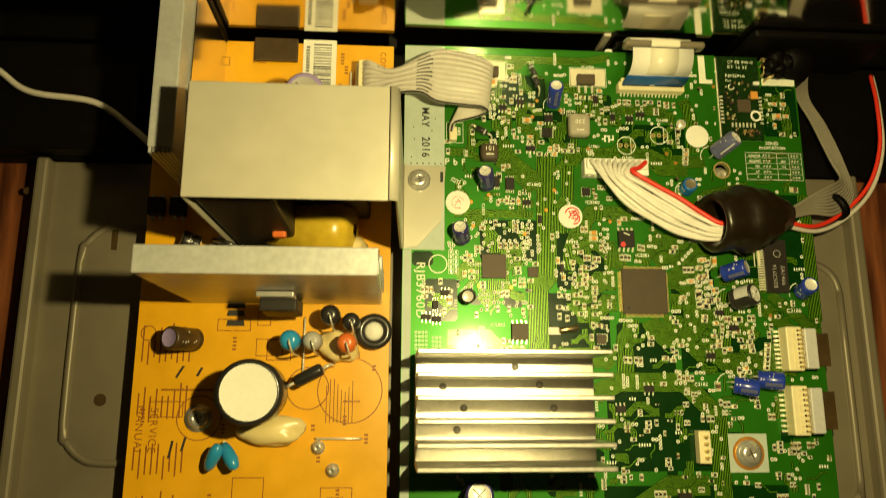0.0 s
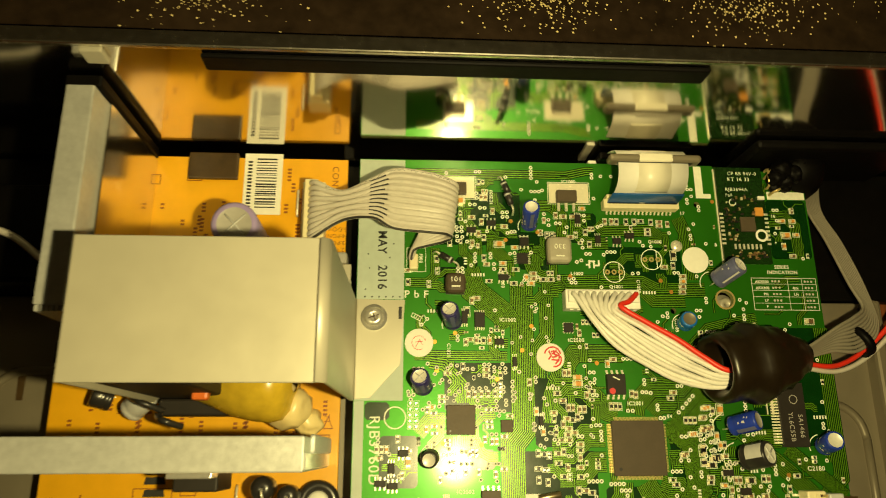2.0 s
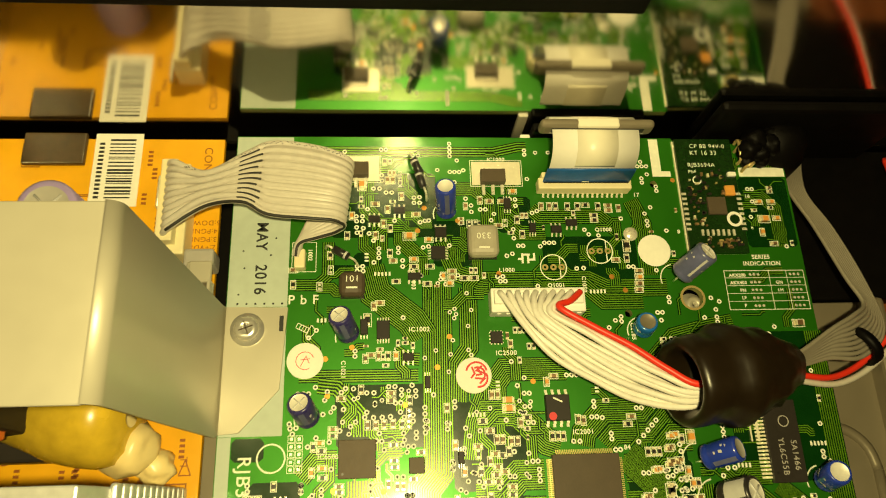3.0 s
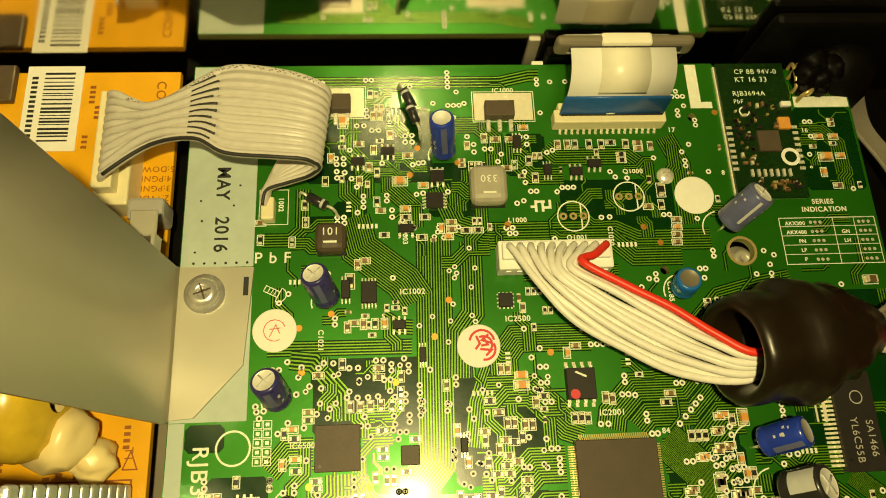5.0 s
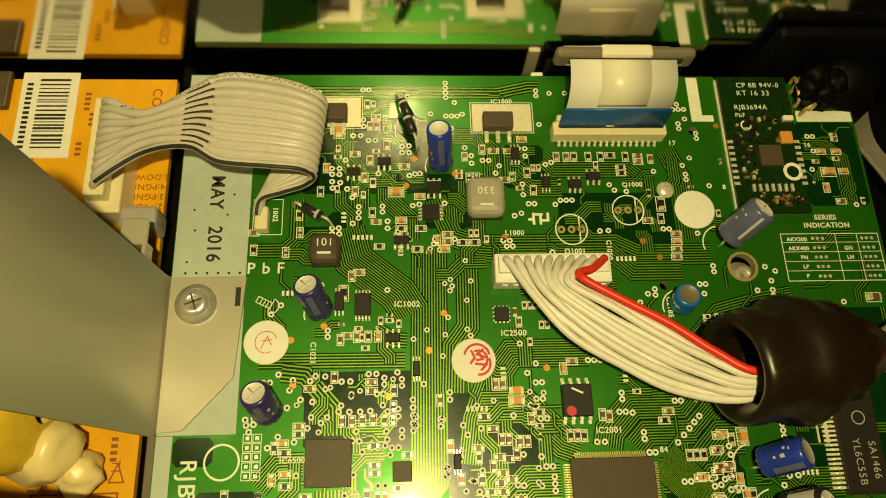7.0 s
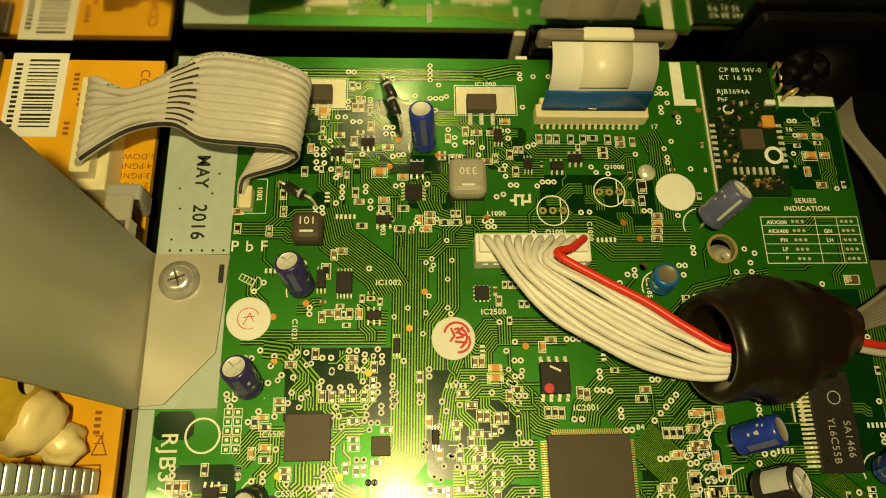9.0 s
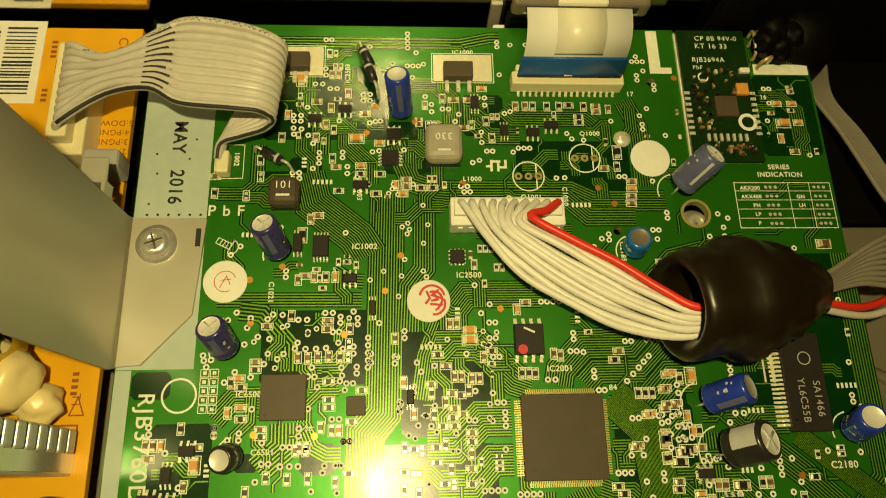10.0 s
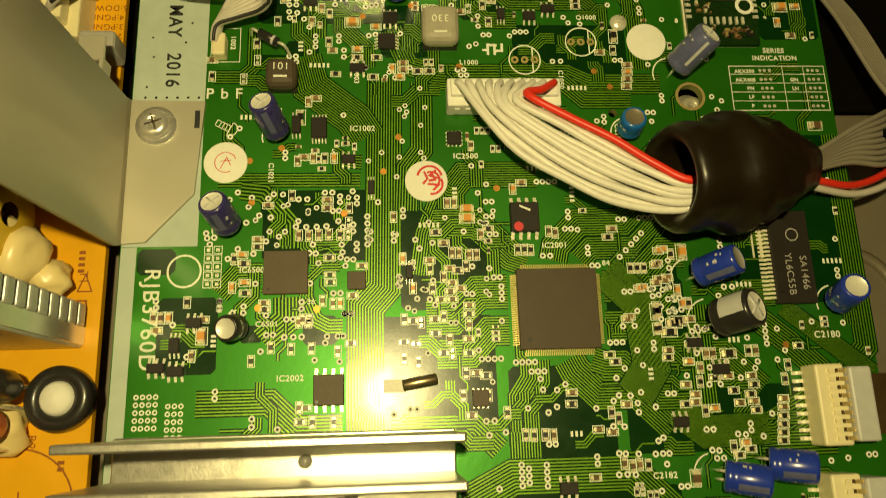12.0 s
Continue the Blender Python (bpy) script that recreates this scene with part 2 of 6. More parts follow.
def ring(bm, x, y, z, r0, r1, seg=14, h=0.02, slot=0, a0=0.0, a1=360.0):
    """A flat ring, or an arc of one."""
    n = max(3, int(seg * (a1 - a0) / 360))
    rows = []
    for k in range(n + 1):
        a = radians(a0 + (a1 - a0) * k / n)
        c, s = math.cos(a), math.sin(a)
        rows.append((bm.verts.new((x + c * r0, y + s * r0, z + h)), bm.verts.new((x + c * r1, y + s * r1, z + h))))
    for a, b in zip(rows, rows[1:]):
        bm.faces.new((a[0], a[1], b[1], b[0])).material_index = slot


def track(bm, pts, w, z, slot=0):
    """A flat line of width w along points."""
    pts = [Vector(p) for p in pts]
    left, right = [], []
    for i, p in enumerate(pts):
        a = (p - pts[i - 1]).normalized() if i else None
        b = (pts[i + 1] - p).normalized() if i < len(pts) - 1 else None
        d = ((a or b) + (b or a)).normalized()
        n = Vector((-d.y, d.x))
        k = w / 2 / max(0.4, n.dot(Vector((-(a or b).y, (a or b).x))))
        left.append(bm.verts.new((p.x + n.x * k, p.y + n.y * k, z)))
        right.append(bm.verts.new((p.x - n.x * k, p.y - n.y * k, z)))
    for i in range(len(pts) - 1):
        bm.faces.new((right[i], right[i + 1], left[i + 1], left[i])).material_index = slot


def bundle(bm, pts, n, pitch, w, z):
    """n lines side by side along one path."""
    pts = [Vector(p) for p in pts]
    for j in range(n):
        off, line = (j - (n - 1) / 2) * pitch, []
        for i, p in enumerate(pts):
            a = (p - pts[i - 1]).normalized() if i else None
            b = (pts[i + 1] - p).normalized() if i < len(pts) - 1 else None
            d = ((a or b) + (b or a)).normalized()
            nn = Vector((-d.y, d.x))
            line.append(p + nn * (off / max(0.4, nn.dot(Vector((-(a or b).y, (a or b).x))))))
        track(bm, line, w, z)


def words(text, x, y, z, size, material, parent, turn=0.0, name="lettering", wide=1.0, bold=0.0):
    cu = bpy.data.curves.new(name, "FONT")
    cu.body, cu.size, cu.align_x, cu.align_y = text, size * MM, "CENTER", "CENTER"
    cu.space_character = 1.12
    cu.extrude, cu.offset = 0.00001, bold * MM
    tmp = new("tmp_text", cu)
    me = bpy.data.meshes.new_from_object(tmp.evaluated_get(bpy.context.evaluated_depsgraph_get()))
    bpy.data.objects.remove(tmp)
    bpy.data.curves.remove(cu)
    me.name = name
    me.transform(Matrix.Translation((Vector((x, y, z)) - AT[parent]) * MM) @ Matrix.Rotation(radians(turn), 4, "Z") @ Matrix.Diagonal((wide, 1, 1, 1)))
    me.materials.clear()
    me.materials.append(material)
    ob = new(name, me)
    ob.parent = parent
    AT[ob] = AT[parent]
    return ob

rng = random.Random(7)

# ---- setting: table, room shell ----
floor = solo("floor", box(-900, -900, -24, 900, 900, -18), M_WOOD, "red-brown varnished wooden table top", "table top", kind="structure")
for nm, b in (("wall_north", (-900, 900, -24, 900, 910, 900)), ("wall_south", (-900, -910, -24, 900, -900, 900)), ("wall_east", (900, -900, -24, 910, 900, 900)), ("wall_west", (-910, -900, -24, -900, 900, 900)), ("ceiling", (-900, -900, 900, 900, 900, 910))):
    solo(nm, box(*b), M_WALLM, "plain dim painted room surface", "wall", kind="structure")

# ---- base tray of the opened device ----
tray = thing("base_tray", (20, -40, -18), "bare grey sheet-metal base tray with pressed beads", "metal tray")
part("tray_floor", box(-113, -190, -15, 152, 70, -13, 0.5), M_STEEL, tray)
part("rim", box(-116, -190, -18, -112, 70, -8, 1.0), M_STEEL, tray)
part("rim", box(151, -190, -18, 155, 70, -8, 1.0), M_STEEL, tray)


def bead(x0, y0, x1, y1, r):
    pts = []
    for cx, cy, a in ((x1 - r, y1 - r, 0), (x0 + r, y1 - r, 90), (x0 + r, y0 + r, 180), (x1 - r, y0 + r, 270)):
        pts += [(cx + r * math.cos(radians(a + d)), cy + r * math.sin(radians(a + d)), -13) for d in (0, 30, 60, 90)]
    return tube(pts + [pts[0]], 1.3, 6, 3)


part("pressed_bead", bead(-101, -24, -58, 49, 12), M_STEEL, tray)
part("pressed_bead", bead(-101, -110, -58, -36, 12), M_STEEL, tray)
part("pressed_bead", bead(118, -40, 147, 40, 10), M_STEEL, tray)
for x, y, r in ((-91, -5.5, 1.9), (-80, 2, 1.2), (-120, 60, 1.2)):
    b = bmesh.new()
    ring(b, x, y, -12.98, 0.01, r, 16)
    part("rust_mark", b, M_BROWN, tray, "dark rust-brown mark")
b = bmesh.new()
quad(b, [(-94, 48.5), (-92.4, 48.5), (-92.2, 41), (-90.4, 41), (-90.2, 48.5), (-88.5, 48.5), (-88.8, 49.8), (-94, 49.8)], -12.96)
part("rust_mark", b, M_BROWN, tray, "dark rust-brown mark")
solo("chassis_moulding", box(-190, 70.5, -18, 190, 111.5, -12, 0.8), M_PLAST, "black plastic chassis moulding behind the tray", "chassis", kind="structure")
solo("chassis_block", box(-190, 71, -12, -84, 100, -2, 2.0), M_PLAST, "black plastic block of the chassis moulding", "chassis")

# ---- mirror-finished front panel, standing ----
panel = thing("mirror_panel", (10, 114, -18), "upright mirror-finished panel reflecting the boards", "panel")
part("mirror_sheet", box(-190, 112.2, -18, 190, 114.2, 51), M_MIRROR, panel, "mirror-bright metal sheet")
part("top_lip", box(-190, 111.6, 51.05, 190, 115.5, 52.6, 0.4), M_LIP, panel, "bright bare metal edge")
part("slot_cover", box(-33, 110.9, 43.5, 83, 112.1, 49.6, 0.5), M_PLAST, panel, "black plastic slot strip")
part("end_bracket", box(-58.5, 110.6, 45.5, -53.5, 112.1, 51, 0.4), M_TIN, panel)
fascia = thing("front_fascia", (10, 150, -18), "dusty glossy black front fascia behind the panel", "fascia")
part("fascia_body", box(-190, 115.8, -18, 190, 210, 47, 3.0, seg=3), M_FASCIA, fascia)
b = bmesh.new()
for cx in (-35, 45, 95, 150):
    for k in range(420):
        x, y, r = rng.gauss(cx, 9), rng.gauss(131, 4.5), rng.uniform(0.06, 0.3)
        if y > 119:
            ring(b, x, y, 47.0, 0.001, r, 6, 0.03)
part("dust", b, M_GLUE, fascia, "pale dust specks")["kind"] = "stuff"

# ---- main green board ----
BX, BY0, BY1 = 131.5, -62.0, 108.5
board = thing("circuit_board", (65, 25, -1.6), "green main circuit board densely fitted with tiny parts", "circuit board")
b = bmesh.new()
HOLES = ((103.6, 68.0, 2.35), (98.2, 96.2, 0.9), (88.3, 64.6, 0.85))


def loop(pts):
    vs = [b.verts.new((x, y, 0)) for x, y in pts]
    return [b.edges.new((vs[k], vs[(k + 1) % len(vs)])) for k in range(len(vs))]


edges = loop([(0, BY0), (BX, BY0), (BX, 104), (BX - 3, BY1 - 1.5), (105, BY1 - 1.5), (104, BY1), (0, BY1)])
for x, y, r in HOLES:
    edges += loop([(x + r * math.cos(a), y + r * math.sin(a)) for a in (2 * math.pi * k / 28 for k in range(28))])
bmesh.ops.triangle_fill(b, use_beauty=True, use_dissolve=False, edges=edges)
ext = bmesh.ops.extrude_face_region(b, geom=list(b.faces))
for v in (g for g in ext["geom"] if isinstance(g, bmesh.types.BMVert)):
    v.co.z = -1.6
bmesh.ops.recalc_face_normals(b, faces=b.faces)
for f in b.faces:
    f.material_index = 1 if abs(f.normal.z) < 0.5 else 0
part("substrate", b, [M_MASK, M_EDGE], board)
solo("board_support", box(20, -20, -13, 24, -16, -1.6), M_TIN, "tin pillar under the green board", "pillar")
solo("board_support", box(100, 80, -13, 104, 84, -1.6), M_TIN, "tin pillar under the green board", "pillar")

solo("board_support", lathe((104.6, 66.9, -13), (104.6, 66.9, -1.6), [(0, 3.2), (9.2, 3.2), (9.3, 1.9), (11.3, 1.9), (11.3, 0.6), (9.6, 0.5)], 28), M_TIN, "round tin pillar under the mounting hole", "pillar")

# dark mask shows where the copper is cleared; the rest of the top is one copper area
gaps = bmesh.new()
lines = bmesh.new()
LAYER = [0]


def run(n, pitch, *pts):
    """A bundle of n copper lines with dark clearance under and beside them."""
    LAYER[0] += 1
    pitch, n = pitch * 0.74, max(1, round(n * 1.32))
    z = 0.006 + 0.00006 * LAYER[0]
    w = pitch * 0.42
    bundle(gaps, pts, 1, 1.0, (n - 1) * pitch + w + 0.5, z)
    bundle(lines, pts, n, pitch, w, z + 0.00003)


def clear(x0, y0, x1, y1, c=0.8):
    """A cut-cornered patch without copper."""
    LAYER[0] += 1
    quad(gaps, [(x0 + c, y0), (x1 - c, y0), (x1, y0 + c), (x1, y1 - c), (x1 - c, y1), (x0 + c, y1), (x0, y1 - c), (x0, y0 + c)], 0.002 + 0.00003 * LAYER[0])


CLEARED = ((24, 37, 43, 50), (48, 28, 64, 46), (44, 8, 64, 27), (84, 18, 98, 33), (22, 83, 46, 99), (45, 76, 56, 87), (70, 72, 92, 83),
                       (60, 84, 68, 93), (7, 18, 17, 31), (3, 35, 9.5, 39.6), (66, 2, 84, 18), (86, 3, 118, 14), (108, 28, 130, 60), (119, 80, 131, 98), (62, -26, 94, -2), (60, -58, 116, -30))
for x0, y0, x1, y1 in CLEARED:
    clear(x0, y0, x1, y1)
for _ in range(26):
    x, y, w, d = rng.uniform(14, 122), rng.uniform(-56, 100), rng.uniform(3, 8), rng.uniform(2.5, 7)
    clear(x, y, min(x + w, BX - 1), y + d, rng.uniform(0.4, 1.1))
# lines between the chips
run(10, 0.66, (45.6, 72), (45.2, 50), (44.9, 32.2), (41.9, 28.8), (41.9, 5))
run(6, 0.68, (52.4, 71), (52.2, 57.5), (49.6, 54), (49.2, 46))
run(7, 0.62, (55.3, 48), (52.7, 41.6), (51.6, 34.2))
run(11, 0.62, (30.5, 76), (32, 70.1), (40.0, 63.6), (42.2, 60))
run(8, 0.6, (73, 52.6), (59.6, 52.6), (57.2, 49.6), (57.2, 44))
run(4, 0.7, (16, 52), (41.1, 51.8))
run(4, 0.7, (36, 57.4), (39, 55.4), (41.4, 55.2))
run(4, 0.9, (20, 50), (24, 49.5), (28.8, 44), (28.9, 39.4))
run(5, 0.62, (31.6, 39), (33, 40.4), (37, 40.4), (38.6, 42.5))
run(6, 0.8, (28.6, 30.8), (28.7, 27), (24.5, 23.4))
run(4, 0.7, (31.6, 30.8), (33.4, 26.8), (35.6, 25.6), (38, 25.6))
run(6, 0.62, (32.4, 36.5), (35.2, 36.5), (37, 37.5))
run(6, 0.62, (24.2, 35.0), (20, 35.0), (17, 31.5))
run(10, 0.62, (66.6, 31.0), (61.4, 31.0), (56.8, 26.6), (52.3, 26.6))
run(8, 0.62, (66.6, 24.2), (63.2, 24.2), (59.6, 20.4), (54, 20.4))
run(9, 0.62, (70.4, 36.4), (67.6, 37.4), (61.6, 43.4), (54, 43.4))
run(8, 0.62, (75.0, 36.4), (75.6, 39), (80, 43.4), (88, 43.4), (92, 47.4))
run(7, 0.62, (79.8, 36.4), (82, 38.6), (90, 38.6), (96, 44.4), (97, 50))
run(9, 0.64, (83.6, 31.6), (89, 31.6), (95, 37.6), (98.6, 37.6))
run(8, 0.64, (83.6, 24.6), (89.4, 24.6), (95, 19), (104, 19), (110, 13))
run(8, 0.64, (70.6, 19), (70.6, 15.8), (68.4, 12.6), (68.4, -2))
run(9, 0.64, (76.6, 19), (77.6, 17), (81.4, 13.2), (88, 13.2), (94, 7.2))
run(7, 0.64, (80.8, 19), (83, 18.2), (86, 18.2), (92, 12.2), (100, 12.2))
run(6, 0.72, (14, 13.2), (26.0, 13.2), (30.6, 8.8), (38, 8.8))
run(5, 0.72, (46, 8.4), (60, 8.4), (64, 4.4))
run(3, 0.9, (16, 104.6), (60, 104.6), (66, 106), (68, 106))
run(6, 0.7, (47, 82), (50, 74.4), (55, 72.6), (80, 72.6), (84, 70.6), (98, 70.6))
run(5, 0.7, (56, 71.2), (79, 71.2), (83, 67.4), (92, 67.4))
run(5, 0.7, (62, 92), (62, 87), (65, 84), (71, 84))
run(6, 0.66, (92, 92), (94.4, 86), (94.4, 73.5))
run(5, 0.7, (68, 90), (70, 88), (84, 88), (88, 84.4))
run(7, 0.66, (112, 62), (106, 61), (98, 59), (93, 54), (93, 49))
run(7, 0.7, (109, 27), (116, 21), (128, 9))
run(8, 0.6, (114.6, 30), (110, 30), (106, 26))
run(8, 0.6, (114.6, 41), (109.6, 41), (106, 44.6), (98, 44.6))
run(5, 0.66, (120, 93), (124, 93), (127, 90), (127, 80))
run(4, 0.7, (14.4, 72), (19.5, 72), (21.6, 74), (21.6, 82))
run(5, 0.7, (30, 98), (30, 90), (33, 86.6), (33, 80))
run(6, 0.62, (38, 87), (38, 82), (42, 78), (42, 74))
run(5, 0.66, (50, 95), (55, 95), (58, 92), (58, 80))
run(8, 0.7, (58, -4), (66, 0), (86, 0), (96, -10), (96, -40))
run(8, 0.7, (64, -40), (80, -30), (92, -30))
run(8, 0.7, (110, 6), (118, 10), (126, 10))
run(6, 0.7, (100, 28), (100, 8), (104, 4), (122, 4))
run(6, 0.7, (118, 14), (124, 14), (130, 20), (130, 60))
# short links between neighbouring parts
for _ in range(230):
    x, y = rng.uniform(15, 129), rng.uniform(-40, 105)
    dx, dy = rng.choice(((1, 0), (-1, 0), (0, 1), (0, -1)))
    l1, l2, s = rng.uniform(1, 5), rng.uniform(0.5, 2.4), rng.choice((1, -1))
    p1 = Vector((x + dx * l1, y + dy * l1))
    e = Vector((dx + (s if dx == 0 else 0), dy + (s if dy == 0 else 0)))
    p2 = p1 + e * l2
    p3 = p2 + Vector((dx, dy)) * l2
    if all(14 < p[0] < 130 and -60 < p[1] < 106 for p in (p1, p2, p3)) and not (39 < x < 51 and 28 < y < 72) and not (20 < x < 36 and 9 < y < 22):
        run(rng.choice((1, 1, 1, 2, 3, 4)), 0.64, (x, y), p1, p2, p3)
for x0, y0, x1, y1 in CLEARED:
    for _ in range(6):
        x, y, s = rng.uniform(x0, x1 - 3), rng.uniform(y0 + 1, y1 - 1), rng.choice((-1, 1))
        q = rng.uniform(1, 2.5)
        p = [Vector((x, y)), Vector((x + q, y)), Vector((x + 2 * q, y + s * q)), Vector((x + 3 * q, y + s * q))]
        if rng.random() < 0.5:
            p = [Vector((x + v.y - y, y + v.x - x)) for v in p]
        if all(x0 < v.x < x1 and y0 < v.y < y1 for v in p):
            run(rng.choice((1, 2, 3, 4)), 0.64, *p)
run(22, 0.3, (84.2, 34.4), (90.0, 28.6), (91.0, 17.4), (87.6, 12.6))
run(18, 0.3, (94.6, 10.0), (99.4, 6.2), (110.4, 6.6))
run(12, 0.3, (115.8, 27.4), (130.4, 15.2))
part("bare_clearance", gaps, M_GAP, board, "dark green clearances between the copper")["kind"] = "stuff"
part("copper_wiring", lines, M_TRACE, board, "fine bright green copper lines under the mask")["kind"] = "stuff"

# printed field with the date
b = flat(rect(0.15, 67.2, 13, 108.3), 0.0, h=0.04)
flat(rect(0.15, 40, 13, 67.1), 0.0, b, h=0.04)
flat(rect(0.15, -61, 2.8, 39.9), 0.0, b, h=0.04)
part("printed_field", b, M_STRIP, board, "pale printed edge field")
words("MAY", 6.8, 83.5, 0.06, 3.4, M_INK, board, -90, "date_print", 0.9, 0.08)
words("2016", 6.9, 73.4, 0.06, 3.5, M_INK, board, -90, "date_print", 0.9, 0.06)
b = bmesh.new()
for k in range(6):
    ring(b, 2.4 + 1.9 * k, 67.9, 0.05, 0.01, 0.25, 8)
for x, y in ((10, 83), (3, 80), (9, 79), (3.4, 76), (2.5, 70), (8, 91), (11.5, 92)):
    ring(b, x, y, 0.05, 0.01, 0.22, 8)
part("pin_mark", b, M_INK, board)
CODES = [("RJB3760D", 5.6, 27.5, 3.5, -90), ("P b F", 16.4, 68.6, 2.7, 0), ("IC1002", 41.5, 61.7, 1.3, 0), ("IC2500", 60.2, 56.2, 1.3, 0), ("IC2001", 75.5, 39.2, 1.3, 0), ("IC2002", 29.3, 17.0, 1.3, 0), ("Q1001", 72.5, 71.3, 1.2, 0), ("Q1000", 84.7, 84.6, 1.2, 0), ("L1000", 61.5, 75.0, 1.2, 0)]
MORE_CODES = [("IC1000", 60.5, 102.6, 1.2, 0), ("C1050", 78.9, 71.5, 1.2, -90), ("C1021", 25.2, 53.3, 1.2, -90), ("IC2503", 37.8, 97.5, 1.2, 90), ("IC1003", 40.4, 72.8, 1.2, -90), ("C2180", 123.2, 22.2, 1.5, 0), ("84", 84.5, 35.8, 1.2, 0), ("17", 93.6, 93.4, 1.3, 0), ("C6501", 25.2, 26.2, 1.2, 0), ("IC6500", 22.4, 35.6, 1.2, 0), ("C2185", 88.8, 60.5, 1.2, -90), ("C2182", 91.5, -0.6, 1.3, 0)]
TABLE_CODES = [("SERIES", 121.3, 77.6, 1.3, 0), ("INDICATION", 121.3, 76.0, 1.3, 0), ("AKX200", 114.9, 73.2, 0.95, 0), ("AKX400", 114.9, 71.4, 0.95, 0), ("PN", 115.7, 69.6, 0.95, 0), ("LB", 115.7, 67.8, 0.95, 0), ("P", 115.7, 66.0, 0.95, 0), ("GN", 124.6, 71.4, 0.95, 0), ("LH", 124.6, 69.6, 0.95, 0), ("16", 120.8, 93.0, 1.2, 0), ("8", 102.6, 84.0, 1.2, 0), ("9", 120.6, 84.6, 1.2, 0), ("1002", 17.6, 79, 1.2, -90), ("5", 36.2, 57.3, 1.1, 0), ("36", 32.6, 29.9, 1.2, 0), ("25", 25.2, 29.9, 1.2, 0)]
for s, x, y, z, turn in CODES + MORE_CODES + TABLE_CODES:
    words(s, x, y, 0.055, z * 1.08, M_SILK, board, turn, bold=0.035)

# ---- parts fitted on the green board ----
KEEP = []  # taken areas: x0, y0, x1, y1
silk = bmesh.new()   # all white print outlines
tin = bmesh.new()    # bare pads


def claim(x0, y0, x1, y1):
    KEEP.append((x0, y0, x1, y1))


def free(x, y, hx, hy):
    return all(x + hx < a or x - hx > c or y + hy < bb or y - hy > d for a, bb, c, d in KEEP)


for s, x, y, z, turn in CODES + MORE_CODES + TABLE_CODES:
    hx, hy = 0.42 * len(s) * z, 0.6 * z
    claim(x - (hy if turn else hx), y - (hx if turn else hy), x + (hy if turn else hx), y + (hx if turn else hy))


def pins(x0, y0, x1, y1, n, out, length, w, parent, h=0.5, name="lead", metal=None):
    """A row of gull-wing leads between two points; out is the way they point."""
    ox, oy = out
    for k in range(n):
        bm = bmesh.new()
        t = k / (n - 1) if n > 1 else 0.5
        x, y = x0 + (x1 - x0) * t, y0 + (y1 - y0) * t
        ax, bx = (x, x + ox * length) if ox else (x - w / 2, x + w / 2)
        ay, by = (y, y + oy * length) if oy else (y - w / 2, y + w / 2)
        mx, my = (ax + (bx - ax) * 0.4 if ox else bx), (ay + (by - ay) * 0.4 if oy else by)
        box(min(ax, mx), min(ay, my), h - 0.12, max(ax, mx), max(ay, my), h + 0.04, bm=bm)
        cx, cy = (ax + (bx - ax) * 0.4 if ox else ax), (ay + (by - ay) * 0.4 if oy else ay)
        box(min(cx, bx), min(cy, by), 0.02, max(cx, bx), max(cy, by), 0.16, bm=bm)
        # the foot and the shoulder are one bent strip
        fx, fy = (cx + ox * 0.05 if ox else ax), (cy + oy * 0.05 if oy else ay)
        box(min(cx, fx) if ox else ax, min(cy, fy) if oy else ay, 0.1, max(cx, fx) if ox else bx, max(cy, fy) if oy else by, h, bm=bm)
        part(name, bm, metal or M_SOLDER, parent)


def chip(cx, cy, sx, sy, h, sides="", n=4, label="", material=M_CHIP, lead=1.0, dot=True, name="chip", metal=None):
    c = thing(name, (cx, cy, 0.02), label, "chip")
    package = part("package", box(cx - sx / 2, cy - sy / 2, 0.05, cx + sx / 2, cy + sy / 2, h, min(0.12, h * 0.2), seg=1), material, c)
    for s in sides:
        if s in "tb":
            y = cy + (sy / 2 if s == "t" else -sy / 2)
            pins(cx - sx / 2 * 0.84, y, cx + sx / 2 * 0.84, y, n, (0, 1 if s == "t" else -1), lead, sx * 0.84 / n * 0.55, c, h * 0.4, metal=metal)
        else:
            x = cx + (sx / 2 if s == "r" else -sx / 2)
            pins(x, cy - sy / 2 * 0.86, x, cy + sy / 2 * 0.86, n, (1 if s == "r" else -1, 0), lead, sy * 0.86 / n * 0.55, c, h * 0.4, metal=metal)
    if dot and sx > 3.5:
        bm = bmesh.new()
        ring(bm, cx - sx * 0.38, cy - sy * 0.38, h + 0.003, 0.01, 0.45 if sx > 8 else 0.25, 14, 0.004)
        part("pin_one_dot", bm, M_RES, package)
    e = lead + 0.3
    claim(cx - sx / 2 - e, cy - sy / 2 - e, cx + sx / 2 + e, cy + sy / 2 + e)
    return c


qfp = chip(75.1, 27.7, 14, 14, 1.6, "tblr", 32, "large square black flat-pack chip on the green board", M_CHIP2, 1.0, metal=M_GOLD)
chip(28.3, 35.0, 7.6, 7.6, 0.9, "", 12, "square grey-brown flat chip on the green board", M_CHIP2, 0.16)
chip(40.4, 33.4, 3.2, 3.2, 0.8, "", 5, "small square black chip on the green board", M_CHIP2, 0.3)
so8 = chip(70.2, 44.2, 5.1, 5.4, 1.6, "tb", 4, "eight-lead black chip marked with a red dot", M_CHIP, 1.2)
bm = bmesh.new()
ring(bm, 69.0, 42.4, 1.6, 0.01, 0.85, 16, 0.02)
part("paint_dot", bm, M_RED, so8, "red paint dot")
